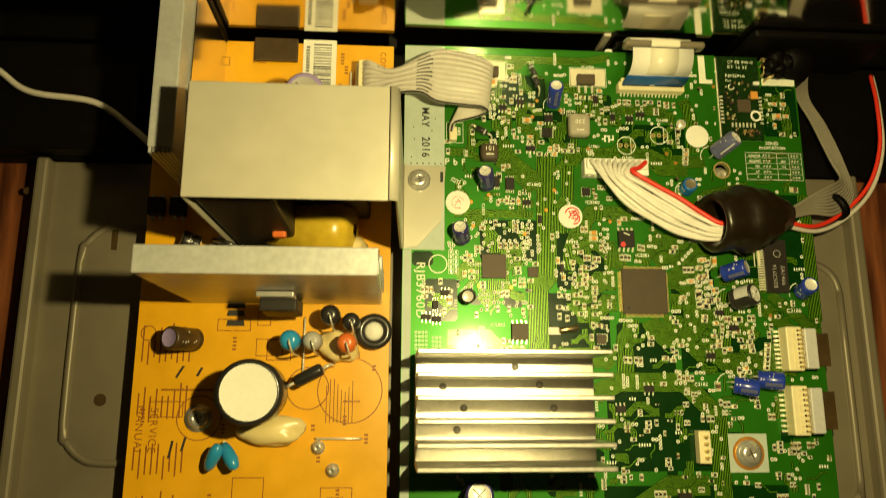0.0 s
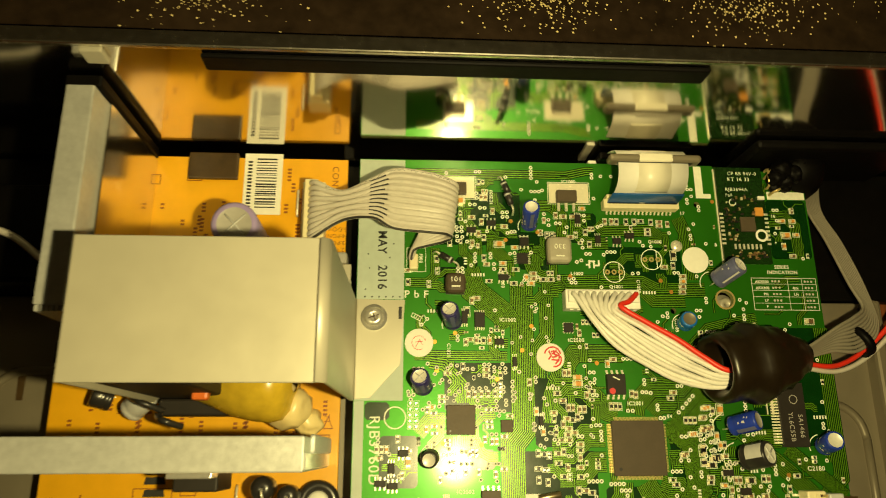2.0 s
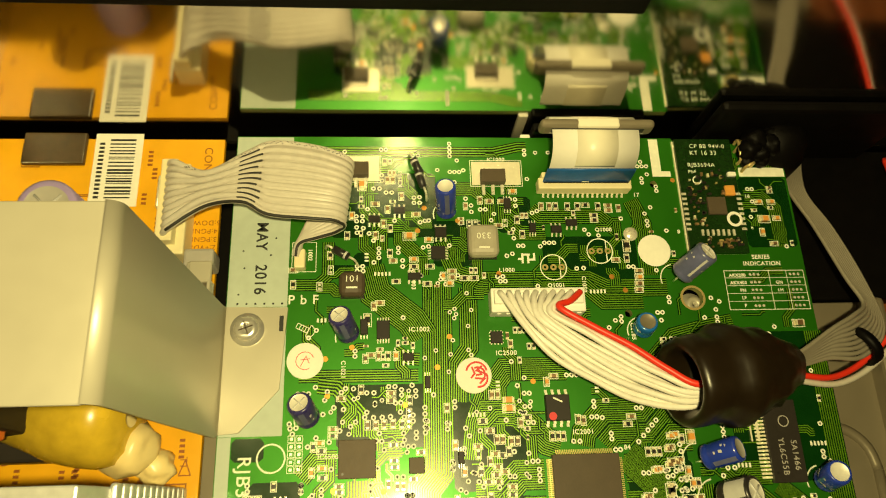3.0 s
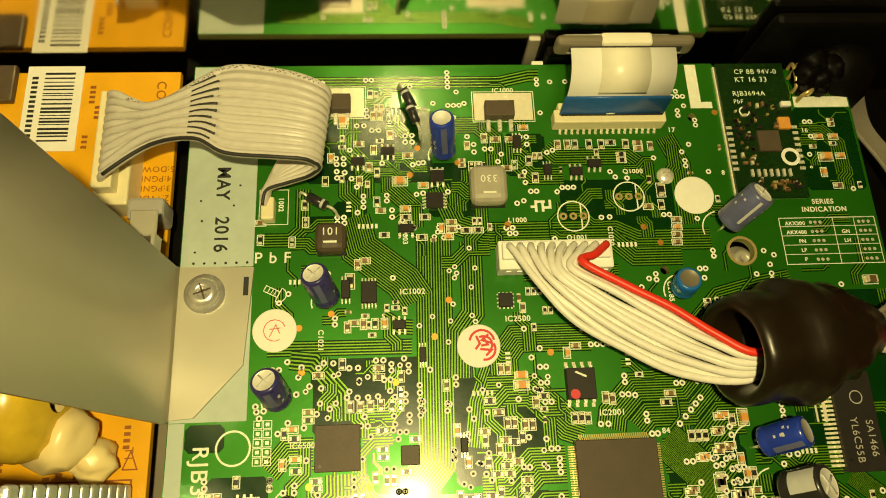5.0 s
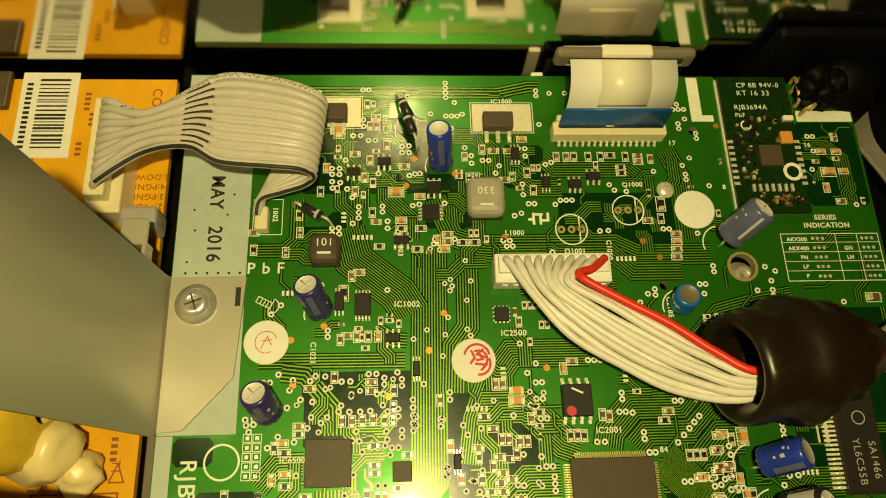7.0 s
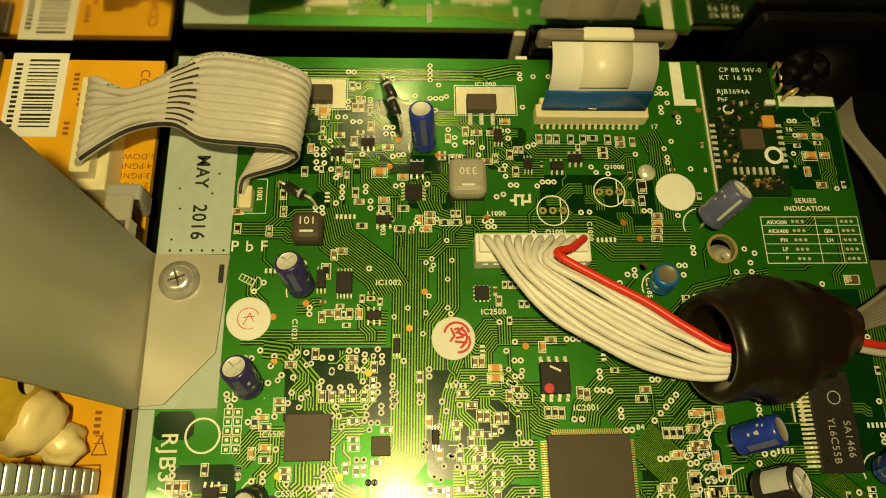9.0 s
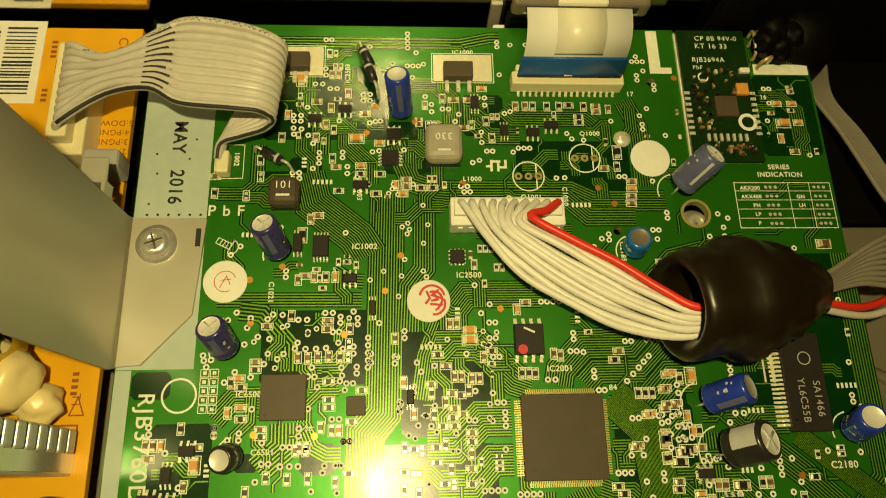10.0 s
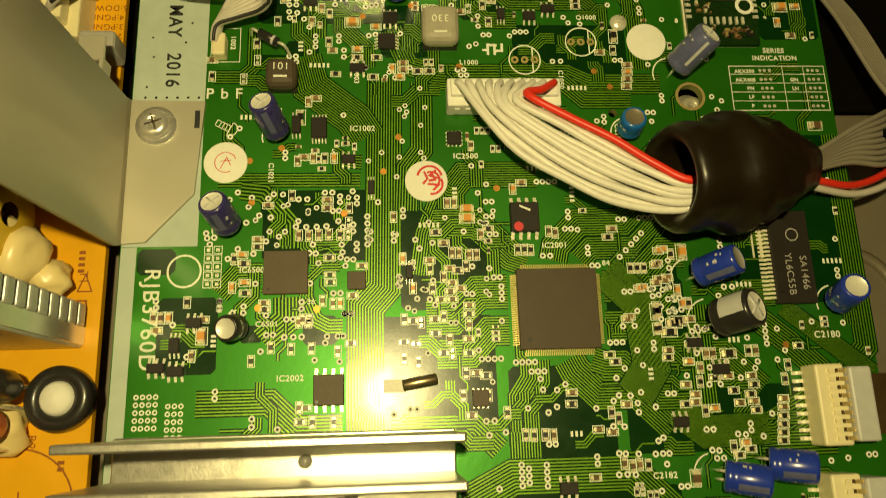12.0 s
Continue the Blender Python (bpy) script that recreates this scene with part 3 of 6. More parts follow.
part("scratch_mark", box(69.2, 45.6, 1.6, 71.3, 45.95, 1.63, turn=-25), M_SILK, so8, "white scratch")
chip(35.8, 14.9, 5.0, 5.0, 1.6, "tb", 4, "eight-lead black chip on the green board", M_CHIP2, 1.1)
chip(33.7, 61.6, 2.8, 4.0, 1.1, "tb", 5, "small ten-lead black chip on the green board", M_CHIP, 0.8)
chip(46.1, 79.1, 3.2, 3.0, 1.0, "lr", 5, "small black chip with side leads", M_CHIP, 0.7)
chip(58.2, 59.6, 2.6, 2.6, 0.7, "tblr", 4, "tiny square black chip on the green board", M_CHIP, 0.25)
chip(61.1, 12.9, 2.8, 2.8, 0.7, "tb", 4, "tiny square black chip on the green board", M_CHIP2, 0.25)
for x, y, w, d in ((31.8, 87.3, 2.6, 1.6), (37.5, 89.4, 2.6, 1.6), (23.2, 93.5, 2.6, 1.6), (46.8, 84.0, 2.6, 2.4), (40.6, 73.6, 2.8, 1.6), (39.0, 55.6, 2.4, 1.6), (29.6, 62.3, 1.6, 3.4), (73.5, 84.6, 2.4, 1.7), (77.2, 86.2, 2.6, 1.6), (62.5, 91.0, 1.6, 2.6), (13.2, 26.6, 2.6, 1.7), (10.2, 22.9, 1.7, 2.6), (10.6, 18.6, 2.6, 1.7), (7.4, 19.2, 2.8, 1.6), (43.0, 50.2, 1.2, 2.6), (49.5, 34.7, 1.2, 2.4), (98.8, 21.3, 2.6, 1.6), (103.0, 16.6, 2.8, 1.8), (68.0, 85.0, 1.5, 2.2), (66.0, -8, 3, 2), (84, -34, 4, 4), (75, -2, 3, 2), (95, 8, 2.6, 1.8)):
    chip(x, y, w, d, 1.0, "tb", 3, "tiny three-lead black transistor on the green board", M_CHIP, 0.85, name="transistor")
tsop = chip(118.2, 36.2, 7.2, 17.0, 1.4, "l", 20, "long black memory chip marked SA1466 beside the ferrite", M_CHIP, 2.0, metal=M_PAD)
# two bright strips stand in for light glinting off the lead columns
for x, w in ((111.5, 0.35), (112.9, 0.6)):
    part("solder_fillet", box(x, 36.2, 0.05, x + w, 43.0, 0.5, 0.15, seg=1), M_PAD, tsop, "bright strip standing in for the glint along the leads")
words("SA1466", 120.0, 33.2, 1.43, 1.8, M_DGREY, tsop, -90)
words("YL6C55B", 117.3, 33.0, 1.43, 1.8, M_DGREY, tsop, -90)
bm = bmesh.new()
ring(bm, 118.6, 40.2, 1.42, 1.0, 1.2, 20)
part("emblem", bm, M_DGREY, tsop)


def regulator(cx, cy, pad, label):
    t = thing("voltage_regulator", (cx, cy, 0.02), label, "chip")
    part("heat_pad", flat(rect(*pad), 0.0, h=0.1), M_PAD, t, "bare tinned pad")
    part("package", box(cx - 2.9, cy - 1.7, 0.1, cx + 2.9, cy + 1.7, 2.2, 0.2), M_CHIP2, t)
    part("tab", box(cx - 2.4, cy + 1.7, 0.1, cx + 2.4, cy + 2.6, 0.6), M_SOLDER, t)
    for dx in (-2.2, 0, 2.2):
        part("lead", box(cx + dx - 0.4, cy - 4.2, 0.05, cx + dx + 0.4, cy - 1.7, 0.6, 0.1, seg=1), M_SOLDER, t)
    frame_line(pad[0] - 0.4, pad[1] - 0.4, pad[2] + 0.4, pad[3] + 0.4, 0.15, 0.05, silk)
    claim(pad[0] - 0.5, pad[1] - 3, pad[2] + 0.5, pad[3] + 0.5)


regulator(59.4, 97.6, (54.6, 96.0, 66.2, 102.0), "black voltage regulator on a bright tinned pad")
regulator(27.6, 99.4, (24.5, 97.0, 33.0, 103.4), "black voltage regulator beside the grey ribbon cable")


def inductor(x0, y0, x1, y1, h, material, mark, label):
    t = thing("inductor", ((x0 + x1) / 2, (y0 + y1) / 2, 0.02), label, "inductor")
    part("foot", box(x0 + 0.3, y0 + 0.3, 0.03, x1 - 0.3, y1 - 0.3, 0.8), M_CHIP, t)
    part("case", box(x0, y0, 0.7, x1, y1, h, 1.5, seg=3), material, t)
    words(mark, (x0 + x1) / 2, (y0 + y1) / 2 + 0.8, h + 0.02, 2.0, M_SILK, t, 180 if mark == "330" else 0)
    part("bar_mark", box((x0 + x1) / 2 - 1.2, y0 + 1.6, h, (x0 + x1) / 2 + 1.2, y0 + 2.0, h + 0.02), M_SILK, t)
    claim(x0 - 0.6, y0 - 0.6, x1 + 0.6, y1 + 0.6)


inductor(52.6, 77.2, 59.6, 84.8, 4.4, mat("grey_ferrite_case", (0.40, 0.37, 0.29), 0.45, vary=0.12, scale=600), "330", "grey square power inductor marked 330")
inductor(24.2, 68.4, 29.9, 74.2, 4.0, M_CHIP2, "101", "dark square power inductor marked 101")


def ecap(base, top, r, sleeve, label, stripe=None, vent=True, name="capacitor", topmat=None, lid_r=0.76):
    """A radial electrolytic can on two wires, leaning as it stands."""
    base, top = Vector(base), Vector(top)
    t = thing(name, base, label, "capacitor")
    L = (top - base).length
    foot = base + (top - base).normalized() * 0.6
    L -= 0.6
    prof = [(0, r * 0.5, 0), (0.02, r * 0.92, 0), (0.35, r, 0), (1.1, r, 0), (1.5, r * 0.93, 0), (1.9, r, 0), (L - 0.5, r, 0), (L - 0.1, r * 0.93, 0), (L + 0.04, r * (lid_r + 0.06), 0), (L, r * (lid_r - 0.01), 0)]
    sleeved = part("sleeve", lathe(foot, top, prof, 28), sleeve, t)
    lid = part("can_top", lathe(foot, top, [(L - 0.02, r * lid_r), (L - 0.12, r * (lid_r - 0.04)), (L - 0.10, 0.0)], 28), topmat or M_ALUTOP, t, "bare aluminium end")
    ax = (top - foot).normalized()
    u = ax.orthogonal().normalized()
    w = ax.cross(u)
    if vent:
        bm = bmesh.new()
        for d in (u, w):
            p0, p1 = top - ax * 0.1 - d * r * 0.62, top - ax * 0.1 + d * r * 0.62
            tube((p0, p1), 0.13 if r < 3.2 else 0.24, 5, 1, bm)
        part("vent_cross", bm, M_SLGREY, lid)
    if stripe:
        bm = bmesh.new()
        side = Vector((0, 0.35 if len(stripe) > 2 and stripe[2] > 30 else -0.6, 1))
        s = (side - ax * ax.dot(side)).normalized() if stripe[1] else u
        q = ax.cross(s)
        rows = []
        for k in range(7):
            a = radians((2 * k / 6 - 1) * (stripe[2] if len(stripe) > 2 else 13))
            n = s * math.cos(a) + q * math.sin(a)
            rows.append((bm.verts.new(foot + ax * 2.0 + n * (r + 0.03)), bm.verts.new(foot + ax * (L - 0.6) + n * (r + 0.03))))
        for a, c in zip(rows, rows[1:]):
            bm.faces.new((a[0], c[0], c[1], a[1])).smooth = True
        part("polarity_stripe", bm, stripe[0], sleeved)
    bm = bmesh.new()
    for k in range(9):
        a, s0, w0 = radians(rng.choice((-75, -52, 38, 60, 84)) + rng.uniform(-5, 5)), rng.uniform(2.2, max(2.4, L - 2.0)), rng.uniform(0.25, 0.5)
        ref = (Vector((0, -0.6, 1)) - ax * ax.dot(Vector((0, -0.6, 1)))).normalized()
        q = ax.cross(ref)
        c = [foot + ax * (s0 + ds) + (ref * math.cos(a + da) + q * math.sin(a + da)) * (r + 0.025) for ds, da in ((0, -0.09), (w0, -0.09), (w0, 0.09), (0, 0.09))]
        bm.faces.new([bm.verts.new(v) for v in c])
    part("sleeve_print", bm, M_SLGREY, sleeved)["kind"] = "stuff"
    for sgn in (-1, 1):
        p = base + u * sgn * r * 0.4
        part("lead", tube((Vector((p.x, p.y, 0.0)), p + ax * 0.7), 0.25, 6, 2), M_SOLDER, t)
    mx = (base + top) / 2
    claim(min(base.x, top.x) - r * 0.7, min(base.y, top.y) - r * 0.7, max(base.x, top.x) + r * 0.7, max(base.y, top.y) + r * 0.7)
    if base.z > 0:
        ring(silk, base.x, base.y, 0.04, r + 0.6, r + 0.85, 30, 0.01, 0, 100, 200)
    return t


ecap((48.3, 88.6, 0.6), (47.4, 91.2, 10.2), 2.3, M_BLUE, "blue electrolytic capacitor standing near the regulator", (M_GREYB, 1), False)
ecap((26.6, 60.2, 1.4), (24.8, 63.0, 9.0), 2.4, M_NAVY, "dark navy electrolytic capacitor leaning over", (M_GREYB, 1))
ecap((18.6, 43.0, 1.2), (17.1, 45.6, 8.0), 2.5, M_NAVY, "dark navy electrolytic capacitor beside the steel bracket", (M_GREYB, 1))
ecap((20.6, 25.8, 0.8), (19.6, 24.9, 5.5), 2.2, M_SLBLK, "small black electrolytic capacitor on the green board", None, False)
ecap((90.6, 60.6, 0.8), (90.4, 61.4, 5.6), 2.3, M_BLUE2, "bright blue short electrolytic capacitor", None, False, topmat=M_STEEL)
ecap((100.2, 72.6, 2.4), (104.4, 75.8, 9.6), 2.7, M_GREYB, "grey-blue electrolytic capacitor bent over sideways", (M_SLGREY, 1, 6))
ecap((99.4, 33.0, 2.6), (104.7, 34.5, 8.6), 2.6, M_BLUE, "blue electrolytic capacitor lying beside the memory chip", (M_GREYB, 1), False, topmat=M_DGREY)
ecap((102.2, 25.0, 2.6), (106.4, 26.2, 9.0), 3.3, M_SLBLK, "dark electrolytic capacitor with a wide pale stripe and scored top", (M_SLGREY, 1, 34))
ecap((125.4, 27.8, 0.8), (124.8, 29.4, 8.0), 2.5, M_BLUE, "blue electrolytic capacitor at the board edge", None, False)
ecap((99.8, -0.6, 2.6), (107.0, -1.9, 5.2), 2.6, M_BLUE, "blue electrolytic capacitor lying on the green board", (M_GREYB, 1), False, topmat=M_DGREY)
ecap((107.4, 1.0, 2.8), (114.6, 0.2, 6.0), 2.7, M_BLUE, "blue electrolytic capacitor lying near the edge connector", (M_GREYB, 1), False, topmat=M_DGREY)
ecap((22.5, -33.5, 0.8), (22.0, -31.0, 11.0), 4.0, M_NAVY, "dark navy electrolytic capacitor below the finned heat sink", (M_SLGREY, 1))


def sticker(x, y, label, marks):
    s = thing("round_sticker", (x, y, 0.06), label, "sticker")
    bm = bmesh.new()
    lathe((x, y, 0.06), (x, y, 1), [(0, 3.85), (0.12, 3.85), (0.14, 3.7), (0.14, 0.0)], 40, bm)
    part("paper_disc", bm, M_WHITE if not marks or marks[0] != "grey" else M_SLGREY, s)
    for k, pts in enumerate(marks[1:]):
        bm = bmesh.new()
        track(bm, [(x + a, y + c) for a, c in pts], 0.42 if marks[0] == "red" else 0.14, 0.225 + 0.004 * k)
        part("ink_stroke", bm, M_RED, s, "red stamp ink")
    claim(x - 4, y - 4, x + 4, y + 4)


def arc(cx, cy, r, a0, a1, n=12):
    return [(cx + r * math.cos(radians(a0 + (a1 - a0) * k / n)), cy + r * math.sin(radians(a0 + (a1 - a0) * k / n))) for k in range(n + 1)]


sticker(17.2, 55.3, "round pale sticker with a faint red stamp", ["thin", arc(0, 0, 1.9, 20, 300), [(-0.9, -1.2), (0.2, 1.0), (0.9, -0.6)], [(-0.9, 0.2), (1.0, 0.4)]])
sticker(52.9, 51.5, "round white sticker with a red smudged stamp", ["red", arc(0.6, 0.6, 2.2, 10, 170), arc(0.9, 0.2, 1.5, -60, 120), [(-0.4, 1.8), (0.2, 0.4), (-0.6, -0.6)], [(1.8, 2.0), (0.6, 1.0), (2.4, 0.4)], [(0.2, -0.6), (2.2, -0.8), (1.2, -1.8)], [(0.8, 1.6), (1.6, 0.2), (0.4, 0.0)], arc(1.0, -0.6, 1.9, -100, 30)])
sticker(96.1, 79.4, "round plain white sticker on the green board", ["plain"])

# ---- cable plug and the flat wire bundle through the ferrite ----
plug = thing("wire_plug", (67.3, 66.5, 0.02), "cream ten-way wire plug in its board socket", "connector")
sock = part("socket", box(56.9, 64.2, 0.05, 77.6, 69.6, 4.4, 0.3), M_WHITE, plug)
shell = part("shell", box(57.5, 65.8, 4.4, 77.0, 69.0, 5.4, 0.25), M_WHITE, plug)
for k in range(10):
    x = 58.7 + 1.95 * k
    part("contact", box(x - 0.35, 67.6, 5.4, x + 0.35, 68.6, 5.75), M_GOLD, shell)
    part("key_slot", box(x - 0.45, 64.0, 1.2, x + 0.45, 64.25, 3.2), M_WHITE, sock)
claim(56, 62.5, 78.5, 70.5)
lerp = lambda p, q, u: tuple(a + (c - a) * u for a, c in zip(p, q))
for k in range(10):
    u = k / 9
    wob = rng.uniform(-0.25, 0.25)
    jit = [rng.uniform(-0.28, 0.28) for _ in range(8)]
    low = 0.0 if k in (1, 3, 6, 8) else 1.0
    pts = [(58.7 + 1.95 * k, 68.2, 5.4), lerp((59.4, 66.6, 7.0), (73.4, 65.6, 7.8), u), lerp((62.8, 60.6, 7.2), (70.2, 63.4, 9.2), u), lerp((68.6, 54.0, 7.4), (77.2, 59.0, 9.8), u), lerp((76.4, 48.6, 7.4), (84.2, 54.8, 10.4), u), lerp((85.0, 44.6, 7.6), (90.6, 50.2, 11.2), u), lerp((95.4, 42.6, 8.4), (96.6, 46.8, 12.4), u), lerp((104, 46.4, 8.4), (104, 50.2, 11.6), u), lerp((114, 49.4, 5.6), (114, 51.6, 7.8), u)]
    jit.append(0.0)
    pts = [pts[0], pts[1]] + [(x + j * 0.5, y + j, z + wob + low * 1.0) for (x, y, z), j in zip(pts[2:], jit)]
    solo("wire", tube(pts, 0.68 if k < 9 else 0.72, 8, 7), M_REDW if k == 9 else M_PWIRE, "red insulated wire of the flat bundle" if k == 9 else "grey insulated wire of the flat bundle", "wire", "wires from the plug")
# ferrite sleeve
fer = thing("ferrite_sleeve", (105, 48.5, 1.6), "black heat-shrunk ferrite ring round the wire bundle", "ferrite")
ax0, ax1 = Vector((92.4, 47.0, 12.6)), Vector((119.4, 51.4, 7.2))
L = (ax1 - ax0).length
bm = lathe(ax0, ax1, [(7.0, 5.6), (3.0, 6.0), (1.2, 6.4), (0.3, 7.0), (0.0, 7.7), (0.3, 8.4), (1.2, 9.0), (2.8, 9.3), (4.6, 9.2), (6.2, 9.0), (7.8, 9.2), (9.2, 9.9), (10.4, 10.5), (11.6, 10.7), (12.8, 10.5), (14.2, 9.9), (15.8, 9.3), (17.6, 8.9), (19.6, 8.3), (21.6, 7.4), (23.4, 6.4), (25.4, 5.4), (L, 4.5), (L - 0.2, 3.7), (L - 3, 3.5)], 56)
for v in bm.verts:
    s = (v.co - ax0).dot((ax1 - ax0).normalized())
    r = v.co - ax0 - (ax1 - ax0).normalized() * s
    k = 0.06 * noise.noise(v.co * 0.16) + (0.12 if s > 17 else 0.02) * noise.noise(v.co * 0.42)
    v.co += r * k
part("shrink_tube", bm, M_FERR, fer)
part("core_bore", lathe(ax0, ax1, [(6.9, 5.65), (L - 3, 3.6)], 40), M_CORE, fer)
claim(113, 44, 120, 46)

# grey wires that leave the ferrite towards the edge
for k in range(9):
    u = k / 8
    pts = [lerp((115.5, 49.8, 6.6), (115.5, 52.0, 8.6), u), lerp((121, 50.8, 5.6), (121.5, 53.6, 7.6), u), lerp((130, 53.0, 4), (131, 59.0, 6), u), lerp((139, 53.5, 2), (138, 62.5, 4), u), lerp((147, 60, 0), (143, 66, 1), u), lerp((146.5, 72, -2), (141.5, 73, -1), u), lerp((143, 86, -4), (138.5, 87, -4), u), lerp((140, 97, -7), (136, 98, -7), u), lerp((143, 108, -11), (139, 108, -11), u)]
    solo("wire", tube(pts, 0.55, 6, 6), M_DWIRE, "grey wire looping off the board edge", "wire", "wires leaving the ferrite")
solo("wire", tube([(116, 50.4, 6.6), (123, 49.2, 5), (132.5, 49.4, 2), (143, 54.5, 0), (153, 64, 0), (160, 78, -2), (164, 95, -6), (166, 108, -10)], 0.7, 8, 7), M_REDW, "red wire curving off the board edge", "wire")
solo("wire", tube([(116, 49.8, 6), (123, 48.2, 4), (133.5, 48.0, 1), (144.5, 53, -1), (154.5, 62.8, -1), (161.6, 77.4, -3), (165.4, 94, -7), (167.4, 108, -11)], 0.7, 8, 7), M_GWIRE, "white-grey wire curving off the board edge", "wire")
solo("cable_tie", lathe((139.2, 55.5, 1.5), (142.4, 57.4, 1.5), [(0, 3.3), (0, 4.6), (1.8, 4.6), (1.8, 3.3), (0, 3.3)], 24), M_PLAST, "black tie round the grey wires", "cable tie")

# ---- grey ribbon cable from the power board ----
head = thing("ribbon_header", (-12.5, 89, -5), "cream ribbon cable header on the orange board", "connector")
part("socket", box(-15.5, 78.4, -5, -9.2, 100.0, 3.2, 0.4), M_CREAM, head)
part("shell", box(-14.6, 80.4, 3.2, -11.0, 99.6, 6.4, 0.3), M_CREAM, head)
edge = {}
fan = {}
for j in range(11):
    v = j / 10
    pts = [(-12.8, 98.2 - 1.62 * j, 6.2), (-11.0, 97.6 - 1.50 * j, 8.4), lerp((-4.0, 94.8, 9.5), (-3.4, 87.0, 10.4), v), lerp((5.0, 97.8, 12.0), (4.6, 87.0, 12.0), v), lerp((10.6, 99.8, 13.0), (10.0, 84.2, 12.0), v), lerp((19.4, 98.8, 13.0), (18.6, 83.2, 12.2), v), lerp((25.2, 97.2, 12.2), (23.6, 83.0, 11.4), v), lerp((27.0, 96.4, 9.4), (25.4, 82.8, 8.6), v), lerp((25.0, 95.0, 5.6), (23.4, 82.4, 5.8), v), lerp((20.0, 89.5, 4.2), (19.2, 81.6, 4.6), v), lerp((16.4, 82.6, 3.6), (15.6, 80.6, 3.8), v), lerp((15.4, 79.6, 2.4), (14.8, 77.8, 2.6), v)]
    pts[2] = (pts[2][0], pts[2][1], pts[2][2] + (0.7 if j % 2 else -0.6))
    edge[j] = smooth_line(pts, 6)[22:48]
    fan[j] = smooth_line(pts, 6)[17:24]
    w = solo("wire", tube(pts, 0.74, 8, 6), M_GWIRE, "grey wire of the folded ribbon cable", "wire", "wires of the ribbon cable")
    if j in (0, 10):
        line = smooth_line(pts, 6)
        bm = bmesh.new()
        if j:
            tube([p + Vector((0.2 if p.x > 25 else 0, -0.5, 0.55)) for p in line[5:66]], 0.34, 6, 1, bm)
        else:
            seg = [p + Vector((0, 0, 0.72)) for p in line[8:38]]
            for k, (a, c) in enumerate(zip(seg, seg[1:])):
                for u0, u1, dy in ((0.05, 0.3, 0.22), (0.4, 0.52, -0.2), (0.62, 0.85, 0.0)):
                    if (k * 7 + int(u0 * 10)) % 5:
                        tube((a.lerp(c, u0) + Vector((0, dy, 0)), a.lerp(c, u1) + Vector((0, dy - 0.2, 0))), 0.09, 5, 1, bm)
        part("printed_mark", bm, M_BLACKW, w, "black print on the insulation")["kind"] = "stuff"
web = solo("ribbon_web", sheet([edge[0], edge[5], edge[10]], 0.45), M_GWIRE, "grey web joining the ribbon wires", "cable")
for j in range(10):
    bm = bmesh.new()
    mid = [(a + c) / 2 + Vector((0, 0, 0.36)) for a, c in zip(fan[j], fan[j + 1])]
    tube(mid[(j * 3) % 3:6 if j % 3 else 5], 0.34, 6, 1, bm)
    part("slit", bm, M_BLACKW, web, "dark slit where the web is split")
plug2 = solo("ribbon_plug", box(14.4, 75.2, 0.05, 16.8, 79.6, 2.8, 0.4), M_CREAM, "cream ribbon cable plug on the green board", "connector")
claim(13, 73, 28, 104)

# ---- flat flex cable and its socket ----
zif = thing("flex_socket", (80.8, 95.3, 0.02), "cream flat-flex socket on the green board", "connector")
part("housing", box(69.6, 93.6, 0.05, 91.6, 96.4, 3.4, 0.3), M_CREAM, zif)
part("latch", box(70.4, 96.2, 0.05, 90.8, 97.6, 3.9, 0.3), M_CREAM, zif)
pins(71.2, 93.6, 90.0, 93.6, 17, (0, -1), 0.9, 0.5, zif, 0.5)
claim(69, 91.5, 92.2, 101)
flex = thing("flat_flex_cable", (81, 98, 3.4), "white flat flex cable with a blue stiffened end", "flat cable")
prof = smooth_line([(0, 95.6, 3.0), (0, 95.8, 4.8), (0, 96.3, 8.0), (0, 97.3, 10.8), (0, 99.0, 12.6), (0, 101.4, 13.4), (0, 104.4, 13.3), (0, 107.8, 11.0), (0, 109.6, 5.0)], 6)


spot = thing("solder_blob", (91, 83.5, 0.02), "shiny flattened solder blob on the green board", "solder")
part("disc", lathe((91, 83.5, 0.03), (91, 83.5, 2), [(0, 1.7), (0.3, 1.6), (0.7, 1.1), (0.8, 0.0)], 22), M_SOLDER, spot)
claim(89, 81.5, 93, 85.5)


def flex_sheet(i0, i1, x0, x1, lift, thick=0.16):
    k = len(prof) - 1
    lines = []
    for x in (x0, x1):
        lines.append([(x + 0.035 * max(0, p.z - 4), p.y - lift, p.z + lift * 0.4) for p in prof[i0:i1]])
    return sheet(lines, thick)


part("film", flex_sheet(7, len(prof), 71.0, 90.6, 0.0), M_FLEX, flex)
part("blue_end", flex_sheet(1, 14, 70.6, 91.0, 0.25, 0.3), M_FLEXB, flex, "blue stiffener with bare contacts")
part("tape", flex_sheet(14, 40, 76.6, 85.8, 0.2, 0.1), M_AMBER, flex, "clear tape strip")
part("tape", flex_sheet(42, len(prof), 76.6, 85.8, -0.2, 0.1), M_AMBER, flex, "clear tape strip")
part("contact_strip", flex_sheet(1, 4, 70.8, 90.8, 0.62, 0.1), M_INK, flex, "dark line above the socket")
part("bare_spot", flex_sheet(3, 5, 79.6, 81.2, 0.7, 0.1), M_PAD, flex, "worn bright spot")
clamp = thing("cable_clamp", (81, 104.5, 0.05), "grey metal clamp frame with rounded ends over the flat flex", "clamp")
bm = box(68.6, 103.4, 10.6, 94.6, 105.6, 14.9, 1.05, seg=3)
